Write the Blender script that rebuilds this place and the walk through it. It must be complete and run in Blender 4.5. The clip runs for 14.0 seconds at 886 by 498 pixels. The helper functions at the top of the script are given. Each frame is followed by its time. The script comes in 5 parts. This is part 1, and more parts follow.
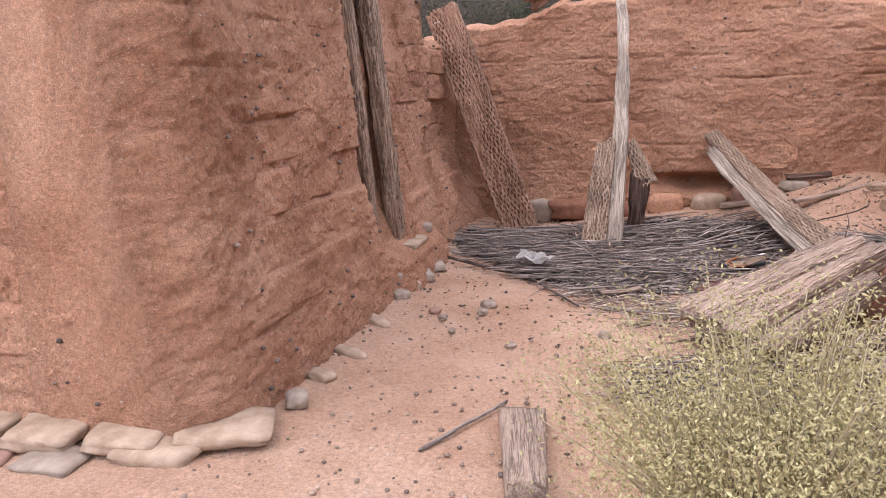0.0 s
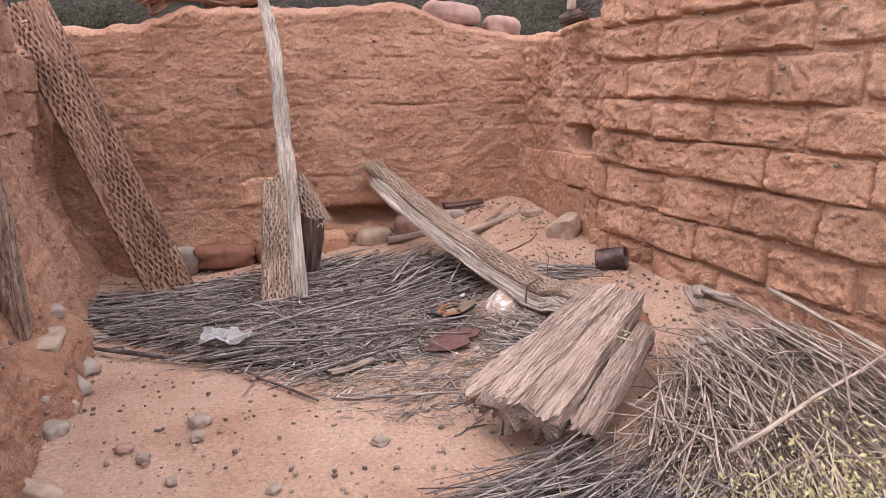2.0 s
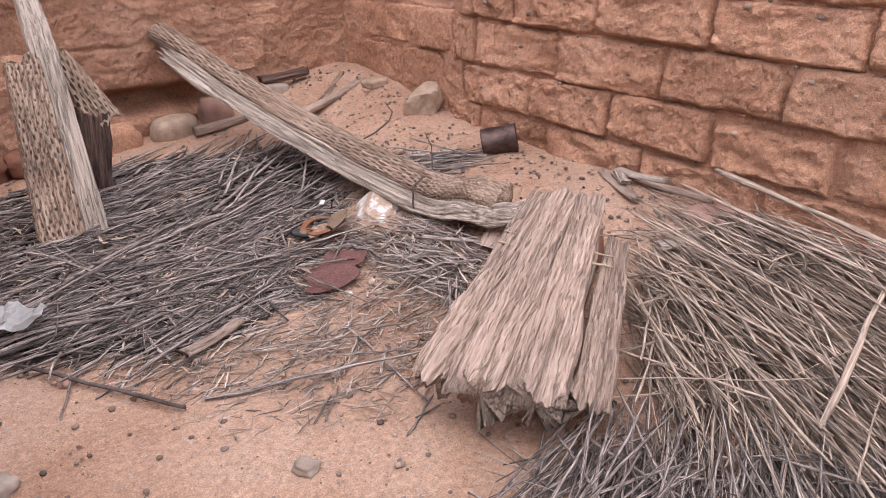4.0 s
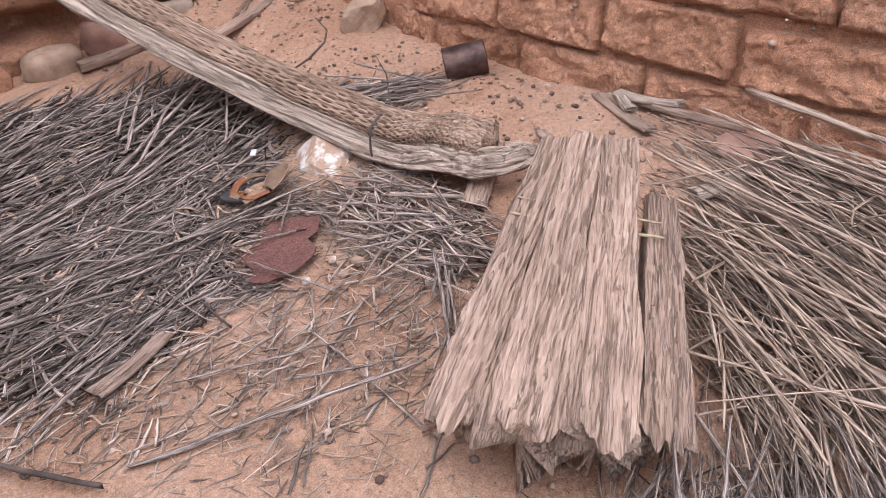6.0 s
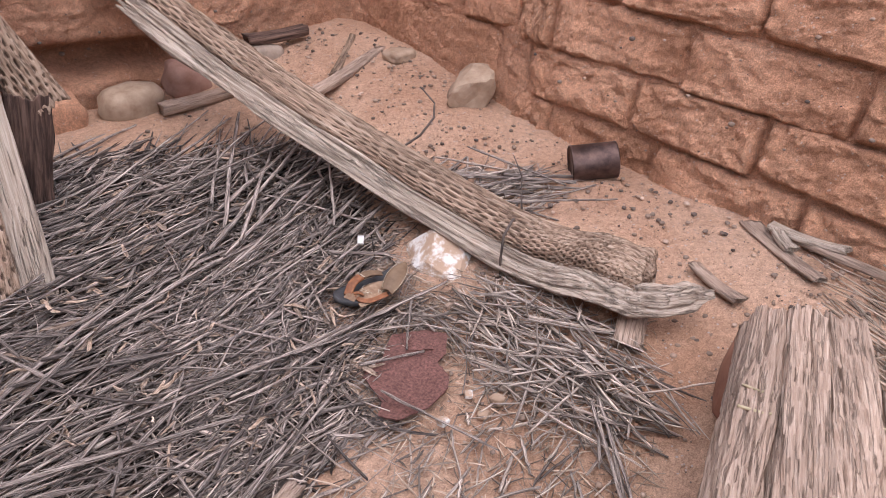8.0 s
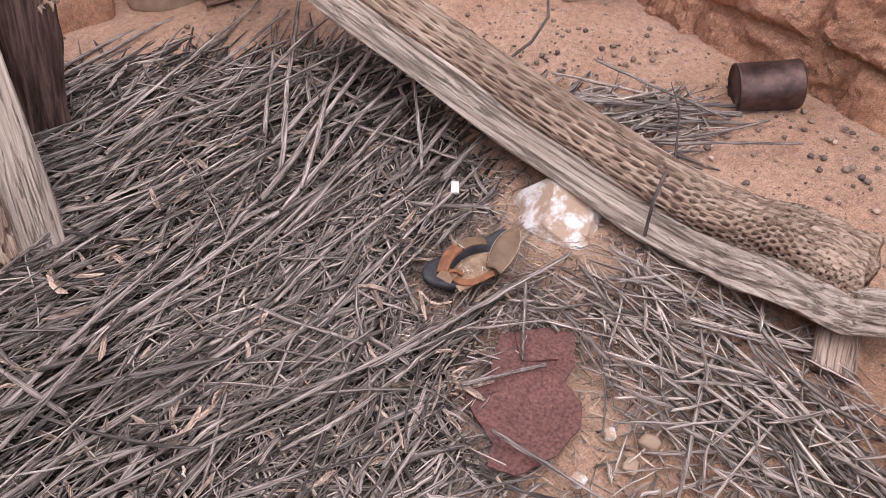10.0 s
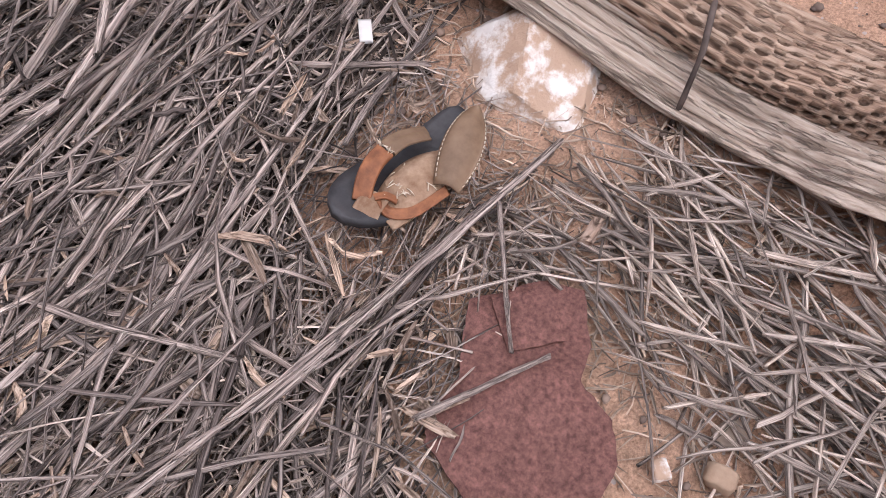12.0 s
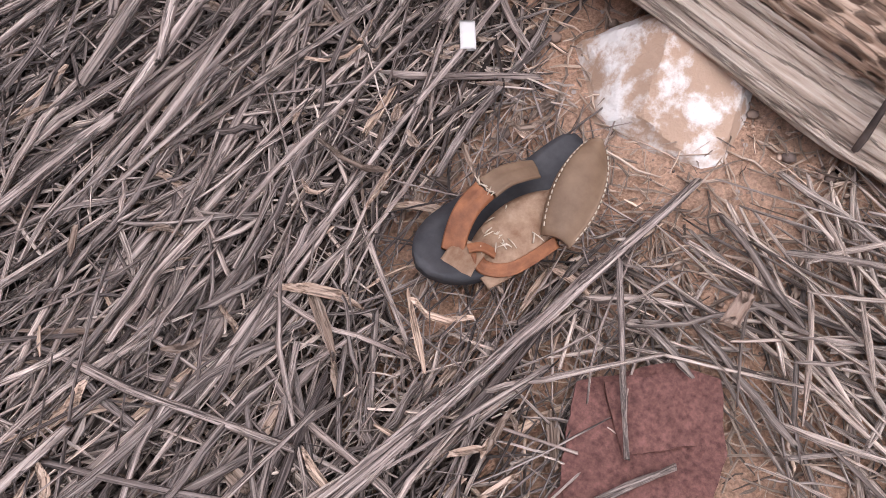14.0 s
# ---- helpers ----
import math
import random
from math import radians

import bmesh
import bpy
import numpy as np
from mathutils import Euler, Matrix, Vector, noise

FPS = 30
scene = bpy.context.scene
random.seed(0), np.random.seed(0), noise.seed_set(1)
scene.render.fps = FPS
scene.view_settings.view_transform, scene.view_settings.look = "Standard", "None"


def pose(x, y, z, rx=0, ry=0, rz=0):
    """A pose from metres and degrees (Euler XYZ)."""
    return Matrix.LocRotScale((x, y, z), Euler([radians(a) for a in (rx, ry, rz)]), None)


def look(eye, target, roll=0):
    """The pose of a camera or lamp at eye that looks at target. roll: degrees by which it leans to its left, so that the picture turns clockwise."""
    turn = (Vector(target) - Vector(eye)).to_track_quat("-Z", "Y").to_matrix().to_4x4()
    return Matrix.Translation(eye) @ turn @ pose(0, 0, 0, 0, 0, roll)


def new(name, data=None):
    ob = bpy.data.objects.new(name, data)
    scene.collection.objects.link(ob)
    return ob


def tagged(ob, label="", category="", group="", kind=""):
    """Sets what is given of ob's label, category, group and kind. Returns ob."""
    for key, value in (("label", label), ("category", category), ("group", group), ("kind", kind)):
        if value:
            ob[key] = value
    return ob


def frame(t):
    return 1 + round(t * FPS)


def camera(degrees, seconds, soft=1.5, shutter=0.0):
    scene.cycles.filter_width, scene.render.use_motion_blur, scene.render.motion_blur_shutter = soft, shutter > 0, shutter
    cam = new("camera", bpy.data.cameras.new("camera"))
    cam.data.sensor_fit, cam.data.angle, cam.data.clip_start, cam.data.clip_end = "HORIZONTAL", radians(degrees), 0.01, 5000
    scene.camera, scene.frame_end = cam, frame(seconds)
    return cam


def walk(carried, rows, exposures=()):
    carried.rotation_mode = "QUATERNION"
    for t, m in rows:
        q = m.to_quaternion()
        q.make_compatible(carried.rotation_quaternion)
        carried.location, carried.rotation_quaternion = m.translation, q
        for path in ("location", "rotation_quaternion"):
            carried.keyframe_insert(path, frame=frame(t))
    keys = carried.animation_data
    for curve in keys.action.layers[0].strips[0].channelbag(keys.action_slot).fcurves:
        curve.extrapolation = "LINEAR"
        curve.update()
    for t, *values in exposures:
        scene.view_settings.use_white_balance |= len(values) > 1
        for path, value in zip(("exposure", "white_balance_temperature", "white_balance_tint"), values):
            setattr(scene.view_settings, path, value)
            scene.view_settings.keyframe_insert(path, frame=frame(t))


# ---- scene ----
cam = camera(61.9, 14.0, 0.6)
PATH = [
    (0, (-0.039, -0.01, 1.214), (-0.558, 1.873, 0.783), -1.6),
    (0.2, (-0.085, 0.138, 1.242), (-0.419, 2.074, 0.869), -3.6),
    (0.5, (-0.202, 0.317, 1.292), (-0.395, 2.273, 0.923), -3.0),
    (1, (-0.376, 0.513, 1.292), (-0.333, 2.477, 0.914), -1.8),
    (1.5, (-0.675, 0.752, 1.349), (-0.197, 2.653, 0.95), -0.6),
    (2, (-0.806, 0.922, 1.334), (-0.18, 2.773, 0.91), 0.1),
    (2.5, (-0.828, 1.205, 1.333), (-0.101, 3.006, 0.856), 0.2),
    (3, (-0.818, 1.458, 1.377), (0.045, 3.181, 0.84), -0.4),
    (3.5, (-0.844, 1.708, 1.324), (0.071, 3.363, 0.675), 0.0),
    (4, (-0.844, 2.031, 1.303), (0.264, 3.491, 0.504), 0.0),
    (4.2, (-0.818, 2.14, 1.285), (0.342, 3.524, 0.425), 0.2),
    (6.3, (-0.574, 2.701, 1.211), (0.605, 3.944, 0.179), -1.1),
    (6.5, (-0.575, 2.753, 1.214), (0.607, 3.996, 0.186), 0.3),
    (7, (-0.58, 2.932, 1.236), (0.609, 4.171, 0.211), 2.7),
    (7.5, (-0.652, 3.133, 1.308), (0.58, 4.353, 0.313), 5.3),
    (8, (-0.683, 3.249, 1.322), (0.561, 4.488, 0.364), 6.2),
    (8.2, (-0.665, 3.294, 1.323), (0.571, 4.547, 0.373), 6.0),
    (10.3, (-0.323, 3.913, 1.152), (0.687, 5.018, -0.174), 7.6),
    (10.5, (-0.285, 3.974, 1.123), (0.770, 4.977, -0.249), 8.8),
    (11, (-0.218, 4.086, 1.050), (0.837, 4.947, -0.415), 9.7),
    (11.5, (-0.106, 4.213, 0.976), (0.901, 4.943, -0.590), 12.0),
    (12, (0.019, 4.342, 0.875), (1.009, 4.995, -0.736), 13.7),
    (12.5, (0.098, 4.403, 0.811), (0.953, 4.998, -0.896), 11.6),
    (13, (0.132, 4.442, 0.782), (0.917, 5.083, -0.942), 7.5),
    (13.5, (0.142, 4.472, 0.782), (0.923, 5.175, -0.919), 6.6),
    (14, (0.142, 4.489, 0.792), (0.922, 5.232, -0.894), 8.7),
]
SIZE = 1.11  # metres for each unit of the plan
walk(cam, [(t, look(Vector(eye) * SIZE, Vector(target) * SIZE, roll)) for t, eye, target, roll in PATH], [(0, 0.95, 6300, 14), (14, 0.95, 6300, 14)])

# ---- light ----
world = bpy.data.worlds.new("sky")
scene.world = world
world.use_nodes = True
wn = world.node_tree.nodes
sky = wn.new("ShaderNodeTexSky")
sky.sky_type, sky.sun_disc = "NISHITA", False
sky.sun_elevation, sky.sun_rotation = radians(68), radians(220)
sky.air_density, sky.dust_density = 1.0, 2.0
wn["Background"].inputs["Strength"].default_value = 0.15
world.node_tree.links.new(sky.outputs[0], wn["Background"].inputs["Color"])
sun_data = bpy.data.lights.new("sun", "SUN")
sun_data.energy, sun_data.angle, sun_data.color = 3.0, radians(170), (1.0, 0.965, 0.93)
sun = new("sun", sun_data)
sun.matrix_world = look((-1.3, 1.1, 6.5), (0, 0, 0))


# ---- materials ----
def ramp(nt, fac, stops):
    n = nt.nodes.new("ShaderNodeValToRGB")
    e = n.color_ramp.elements
    while len(e) < len(stops):
        e.new(0.5)
    for el, (p, c) in zip(e, stops):
        el.position, el.color = p, (*c, 1)
    nt.links.new(fac, n.inputs[0])
    return n.outputs[0]


def noise_node(nt, vec, scale, detail=4.0, rough=0.6):
    n = nt.nodes.new("ShaderNodeTexNoise")
    n.inputs["Scale"].default_value, n.inputs["Detail"].default_value = scale, detail
    n.inputs["Roughness"].default_value = rough
    nt.links.new(vec, n.inputs["Vector"])
    return n.outputs[0]


def mixed(nt, a, b, fac, mode="MIX"):
    n = nt.nodes.new("ShaderNodeMix")
    n.data_type, n.blend_type = "RGBA", mode
    for sock, v in ((n.inputs[0], fac), (n.inputs[6], a), (n.inputs[7], b)):
        if isinstance(v, (int, float)):
            sock.default_value = v
        elif isinstance(v, tuple):
            sock.default_value = (*v, 1)
        else:
            nt.links.new(v, sock)
    return n.outputs[2]


def math_node(nt, op, a, b=0.0):
    n = nt.nodes.new("ShaderNodeMath")
    n.operation = op
    for sock, v in zip(n.inputs, (a, b)):
        if isinstance(v, (int, float)):
            sock.default_value = v
        else:
            nt.links.new(v, sock)
    return n.outputs[0]


def coords(nt, kind, scale=(1, 1, 1)):
    if kind == "world":
        v = nt.nodes.new("ShaderNodeNewGeometry").outputs["Position"]
    else:
        v = nt.nodes.new("ShaderNodeTexCoord").outputs["Object"]
    if kind == "grain":
        a = nt.nodes.new("ShaderNodeAttribute")
        a.attribute_name = "rest"
        v = a.outputs["Vector"]
    m = nt.nodes.new("ShaderNodeMapping")
    m.inputs["Scale"].default_value = scale
    nt.links.new(v, m.inputs["Vector"])
    return m.outputs[0]


def start(name):
    m = bpy.data.materials.new(name)
    m.use_nodes = True
    nt = m.node_tree
    return m, nt, nt.nodes["Principled BSDF"]


def finish(nt, bsdf, colour, height, strength, dist, rough):
    nt.links.new(colour, bsdf.inputs["Base Color"])
    bsdf.inputs["Roughness"].default_value = rough
    bsdf.inputs["Specular IOR Level"].default_value = 0.25
    if height is not None:
        b = nt.nodes.new("ShaderNodeBump")
        b.inputs["Strength"].default_value, b.inputs["Distance"].default_value = strength, dist
        nt.links.new(height, b.inputs["Height"])
        nt.links.new(b.outputs[0], bsdf.inputs["Normal"])


def earth(name, dark, mid, light, bump=0.012, grit=0.5, pebbles=(0.62, 0.52, 0.45), stain=0.45):
    """Sandy earth: stains, grain, small embedded grit."""
    m, nt, bsdf = start(name)
    v = coords(nt, "world")
    big = noise_node(nt, v, 1.7, 5, 0.62)
    fine = noise_node(nt, v, 46, 8, 0.78)
    col = ramp(nt, big, [(0.32, dark), (0.5, mid), (0.72, light)])
    col = mixed(nt, col, ramp(nt, fine, [(0.32, (0.45, 0.42, 0.40)), (0.68, (1.3, 1.27, 1.25))]), 0.7, "MULTIPLY")
    tiny = noise_node(nt, v, 210, 3, 0.7)
    col = mixed(nt, col, ramp(nt, tiny, [(0.36, (0.55, 0.53, 0.52)), (0.64, (1.4, 1.38, 1.36))]), 0.6, "MULTIPLY")
    info = nt.nodes.new("ShaderNodeObjectInfo").outputs["Random"]
    col = mixed(nt, col, ramp(nt, info, [(0.0, (0.86, 0.83, 0.80)), (1.0, (1.12, 1.10, 1.08))]), 0.8, "MULTIPLY")
    vor = nt.nodes.new("ShaderNodeTexVoronoi")
    vor.inputs["Scale"].default_value = 55
    nt.links.new(v, vor.inputs["Vector"])
    pick = math_node(nt, "LESS_THAN", vor.outputs["Distance"], 0.22)
    gate = math_node(nt, "GREATER_THAN", noise_node(nt, v, 21, 2), 0.57)
    speck = math_node(nt, "MULTIPLY", pick, gate)
    col = mixed(nt, col, pebbles, math_node(nt, "MULTIPLY", speck, grit))
    h = math_node(nt, "ADD", math_node(nt, "MULTIPLY", fine, 0.7), math_node(nt, "MULTIPLY", noise_node(nt, v, 9, 4), 0.9))
    h = math_node(nt, "ADD", h, math_node(nt, "MULTIPLY", noise_node(nt, v, 24, 5, 0.7), 1.1))
    clod = math_node(nt, "ABSOLUTE", math_node(nt, "SUBTRACT", noise_node(nt, v, 62, 4, 0.6), 0.5))
    h = math_node(nt, "ADD", h, math_node(nt, "MULTIPLY", clod, 1.0))
    h = math_node(nt, "ADD", h, math_node(nt, "MULTIPLY", tiny, 0.25))
    h = math_node(nt, "ADD", h, math_node(nt, "MULTIPLY", speck, 0.3))
    finish(nt, bsdf, col, h, 1.0, bump, 0.95)
    return m


def warped(nt, v, amount):
    """Coordinates that wander sideways along the grain."""
    n = nt.nodes.new("ShaderNodeTexNoise")
    n.inputs["Scale"].default_value, n.inputs["Detail"].default_value = 1.0, 3.0
    nt.links.new(coords(nt, "grain", (9, 9, 7)), n.inputs["Vector"])
    off = nt.nodes.new("ShaderNodeVectorMath")
    off.operation = "SUBTRACT"
    off.inputs[1].default_value = (0.5, 0.5, 0.5)
    nt.links.new(n.outputs["Color"], off.inputs[0])
    mul = nt.nodes.new("ShaderNodeVectorMath")
    mul.operation = "MULTIPLY"
    mul.inputs[1].default_value = (amount, amount, 0.0)
    nt.links.new(off.outputs[0], mul.inputs[0])
    add = nt.nodes.new("ShaderNodeVectorMath")
    nt.links.new(v, add.inputs[0])
    nt.links.new(mul.outputs[0], add.inputs[1])
    return add.outputs[0]


def wood(name, dark, mid, light, grain=(60, 60, 3.0), lattice=0.0, bump=0.004, varied=0.5, cracks=0.0, crack_grain=(42, 42, 2.2), warp=0.0):
    """Weathered wood whose grain runs along the object's z; lattice: strength of the shade painted in its holes."""
    dark, mid, light = (tuple(0.8 * c for c in col) for col in (dark, mid, light))
    m, nt, bsdf = start(name)
    v = coords(nt, "grain", grain)
    if warp:
        v = warped(nt, v, warp * grain[0])
    g1 = noise_node(nt, v, 1.0, 6, 0.65)
    big = noise_node(nt, coords(nt, "grain", (5, 5, 2.2)), 1.0, 4)
    col = ramp(nt, g1, [(0.34, dark), (0.48, mid), (0.63, light)])
    col = mixed(nt, col, ramp(nt, big, [(0.3, (0.62, 0.60, 0.58)), (0.7, (1.18, 1.16, 1.14))]), 0.8, "MULTIPLY")
    info = nt.nodes.new("ShaderNodeNewGeometry").outputs["Random Per Island"]
    col = mixed(nt, col, ramp(nt, info, [(0.0, (0.34, 0.32, 0.32)), (0.4, (0.9, 0.88, 0.87)), (1.0, (1.5, 1.43, 1.37))]), varied, "MULTIPLY")
    h = g1
    if cracks:
        c1 = math_node(nt, "ABSOLUTE", math_node(nt, "SUBTRACT", noise_node(nt, warped(nt, coords(nt, "grain", crack_grain), warp * crack_grain[0]), 1.0, 6, 0.6), 0.5))
        line = ramp(nt, c1, [(0.003, (0, 0, 0)), (0.022, (1, 1, 1))])
        col = mixed(nt, tuple(c * 0.6 for c in dark), col, mixed(nt, (1, 1, 1), line, cracks))
        h = math_node(nt, "ADD", h, math_node(nt, "MULTIPLY", line, 0.8 * cracks))
    # the shade of the holes' depth, painted as a darker colour inside them
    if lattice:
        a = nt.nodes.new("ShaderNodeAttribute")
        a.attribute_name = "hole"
        hole_shade = ramp(nt, a.outputs["Fac"], [(0.15, (1, 1, 1)), (0.9, (0, 0, 0))])
        col = mixed(nt, tuple(c * 0.6 for c in dark), col, mixed(nt, (1, 1, 1), hole_shade, lattice))
    finish(nt, bsdf, col, h, 1.0, bump, 0.88)
    return m


def plain(name, dark, light, scale=30, rough=0.8, bump=0.002, metal=0.0, stops=(0.35, 0.7), space="object", spec=0.3, island=False):
    dark, light = (tuple(0.8 * c for c in col) for col in (dark, light))
    m, nt, bsdf = start(name)
    v = coords(nt, space)
    n1, n2 = noise_node(nt, v, scale, 6, 0.65), noise_node(nt, v, scale * 0.18, 3)
    col = ramp(nt, n1, [(stops[0], dark), (stops[1], light)])
    col = mixed(nt, col, ramp(nt, n2, [(0.3, (0.75, 0.74, 0.73)), (0.7, (1.15, 1.15, 1.15))]), 0.8, "MULTIPLY")
    if island:
        per = nt.nodes.new("ShaderNodeNewGeometry").outputs["Random Per Island"]
        col = mixed(nt, col, ramp(nt, per, [(0.0, (0.35, 0.34, 0.36)), (0.45, (0.85, 0.82, 0.80)), (0.8, (1.1, 1.02, 0.95)), (1.0, (1.75, 1.7, 1.65))]), 1.0, "MULTIPLY")
    finish(nt, bsdf, col, n1, 0.8, bump, rough)
    bsdf.inputs["Metallic"].default_value = metal
    bsdf.inputs["Specular IOR Level"].default_value = spec
    return m


M_adobe = earth("adobe_earth", (0.45, 0.23, 0.14), (0.63, 0.345, 0.222), (0.73, 0.44, 0.30), 0.022)
M_adobe_core = earth("adobe_mortar", (0.41, 0.205, 0.125), (0.57, 0.312, 0.203), (0.67, 0.40, 0.275), 0.024)
M_sand = earth("pink_sand", (0.38, 0.228, 0.155), (0.46, 0.30, 0.215), (0.51, 0.355, 0.268), 0.010, 0.9, (0.42, 0.36, 0.33))
M_hill = earth("hillside_earth", (0.055, 0.042, 0.034), (0.10, 0.072, 0.056), (0.16, 0.118, 0.09), 0.03, 0.25)
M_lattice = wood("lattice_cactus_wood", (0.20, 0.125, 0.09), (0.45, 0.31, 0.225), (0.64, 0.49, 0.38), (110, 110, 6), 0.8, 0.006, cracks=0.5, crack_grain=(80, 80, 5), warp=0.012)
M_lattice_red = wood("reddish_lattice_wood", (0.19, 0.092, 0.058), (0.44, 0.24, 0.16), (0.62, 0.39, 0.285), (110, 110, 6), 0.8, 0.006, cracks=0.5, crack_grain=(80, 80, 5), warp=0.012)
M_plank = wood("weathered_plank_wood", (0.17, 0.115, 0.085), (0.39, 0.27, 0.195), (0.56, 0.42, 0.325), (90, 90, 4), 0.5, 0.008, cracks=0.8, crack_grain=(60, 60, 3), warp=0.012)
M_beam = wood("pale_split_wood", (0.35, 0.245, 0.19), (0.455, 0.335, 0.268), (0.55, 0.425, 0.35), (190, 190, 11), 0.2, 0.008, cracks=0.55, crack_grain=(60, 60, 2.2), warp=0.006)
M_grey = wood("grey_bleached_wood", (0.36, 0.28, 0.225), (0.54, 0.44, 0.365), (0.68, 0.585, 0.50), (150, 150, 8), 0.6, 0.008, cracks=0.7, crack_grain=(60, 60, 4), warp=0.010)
M_dark = wood("dark_burnt_wood", (0.035, 0.022, 0.018), (0.10, 0.06, 0.048), (0.22, 0.14, 0.11), (60, 60, 4), 0.6, 0.008)
M_stick = wood("grey_dry_stick", (0.10, 0.082, 0.077), (0.31, 0.258, 0.236), (0.62, 0.54, 0.495), (330, 330, 9), 0.0, 0.0025, varied=1.0, cracks=0.75, crack_grain=(190, 190, 6), warp=0.004)
M_chip = wood("pale_stick_chip", (0.18, 0.145, 0.13), (0.50, 0.42, 0.37), (0.78, 0.685, 0.62), (330, 330, 9), 0.0, 0.0025, varied=1.0, cracks=0.6, crack_grain=(190, 190, 6), warp=0.004)
# near-black, so that the gaps between the sticks read as deep shade
M_gap_shade = wood("gap_shade_twig", (0.018, 0.013, 0.011), (0.055, 0.041, 0.035), (0.13, 0.10, 0.085), (170, 170, 9), 0.0, 0.002, varied=1.0)
M_reed = wood("tan_dry_reed", (0.22, 0.165, 0.13), (0.48, 0.375, 0.30), (0.70, 0.575, 0.475), (330, 330, 6), 0.0, 0.002, varied=1.0, cracks=0.5, crack_grain=(190, 190, 5), warp=0.003)
M_rock = plain("tan_sandstone", (0.36, 0.24, 0.165), (0.56, 0.42, 0.31), 14, 0.9, 0.006)
M_rock_grey = plain("grey_river_stone", (0.30, 0.225, 0.175), (0.46, 0.365, 0.295), 18, 0.8, 0.003)
M_rock_pink = plain("pink_stone", (0.36, 0.20, 0.15), (0.50, 0.31, 0.25), 12, 0.9, 0.005)
M_rock_red = plain("red_brown_stone", (0.22, 0.095, 0.06), (0.36, 0.17, 0.11), 12, 0.92, 0.006)
M_white = plain("white_quartz", (0.52, 0.36, 0.26), (0.86, 0.81, 0.77), 17, 0.85, 0.016, stops=(0.44, 0.56))
M_rag = plain("white_paper", (0.72, 0.68, 0.64), (0.86, 0.84, 0.82), 20, 0.9, 0.001)
M_rust = plain("rusted_sheet_iron", (0.10, 0.042, 0.036), (0.27, 0.128, 0.105), 130, 0.8, 0.004)
M_can = plain("rusty_brown_tin", (0.055, 0.033, 0.03), (0.17, 0.105, 0.09), 20, 0.45, 0.001, 0.6)
M_leather = plain("orange_brown_leather", (0.20, 0.075, 0.035), (0.42, 0.17, 0.075), 34, 0.62, 0.004)
M_olive = plain("olive_brown_leather", (0.175, 0.108, 0.066), (0.26, 0.17, 0.108), 30, 0.6, 0.001)
M_rubber = plain("black_rubber", (0.022, 0.022, 0.026), (0.075, 0.072, 0.076), 18, 0.6, 0.002)
M_thread = plain("cream_thread", (0.55, 0.45, 0.34), (0.75, 0.65, 0.53), 80, 0.9, 0.0005)
M_pebble = plain("mixed_pebble", (0.22, 0.16, 0.13), (0.50, 0.38, 0.31), 6, 0.85, 0.002, space="world", island=True)
M_leaf = plain("yellow_green_leaf", (0.36, 0.305, 0.14), (0.62, 0.54, 0.29), 12, 0.75, 0.0, space="world")
M_leaf_dark = plain("olive_brush_leaf", (0.045, 0.05, 0.022), (0.12, 0.115, 0.06), 6, 0.8, 0.0, space="world")
M_stem = plain("dry_stem", (0.36, 0.29, 0.18), (0.58, 0.48, 0.32), 40, 0.85, 0.0, space="world")
M_twig_dark = plain("dark_brush_twig", (0.06, 0.045, 0.04), (0.19, 0.145, 0.125), 12, 0.9, 0.0, space="world")
M_bark = wood("torn_bark_flake", (0.20, 0.135, 0.10), (0.46, 0.345, 0.27), (0.68, 0.55, 0.455), (240, 240, 9), 0.0, 0.003, varied=0.9, cracks=0.6, crack_grain=(150, 150, 6), warp=0.004)
M_dusty = plain("dusty_brown_leather", (0.24, 0.135, 0.08), (0.46, 0.32, 0.22), 38, 0.85, 0.005)
M_wire = plain("rusty_wire", (0.05, 0.035, 0.03), (0.12, 0.08, 0.065), 40, 0.7, 0.0, 0.5)


# ---- mesh helpers ----
def smooth01(a):
    a = min(1.0, max(0.0, a))
    return a * a * (3 - 2 * a)


def n3(x, y, z):
    return noise.noise(Vector((x, y, z)))


def fract(x, y, z, octs=3):
    return noise.fractal(Vector((x, y, z)), 1.0, 2.0, octs)


def mesh_of(name, verts, faces, mat, smooth=True, rest=None):
    me = bpy.data.meshes.new(name)
    me.from_pydata([tuple(v) for v in verts], [], faces)
    me.materials.append(mat)
    if smooth:
        me.polygons.foreach_set("use_smooth", [True] * len(me.polygons))
    if rest:
        put_rest(me, rest)
    me.update()
    return me


def put_rest(me, rest):
    """Keeps where each vertex lay in the straight piece, for the grain."""
    at = me.attributes.new("rest", "FLOAT_VECTOR", "POINT")
    at.data.foreach_set("vector", [c for v in rest for c in v])


def part(name, me, parent, label="", world=False):
    ob = new(name, me)
    ob.parent = parent
    if world:
        ob.matrix_world = Matrix()
    return tagged(ob, label)


def empty(name, m, label, category, group="", kind=""):
    ob = new(name)
    ob.matrix_world = m
    ob.empty_display_size = 0.05
    return tagged(ob, label, category, group, kind)


def ground_z(x, y):
    z = 0.27 * smooth01((x - 0.45) / 1.25) * smooth01((y - 1) / 2)
    z += 0.17 * smooth01((y - 5) / 1.4) * smooth01((x + 1.2) / 2)
    z += 0.12 * smooth01((-x - 1.25) / 0.4) * smooth01((y - 3.6) / 1)
    if y > 6.9:
        z += 0.75 * smooth01((y - 6.9) / 0.8) + 0.34 * max(0.0, min(y, 60) - 7.2)
    return z


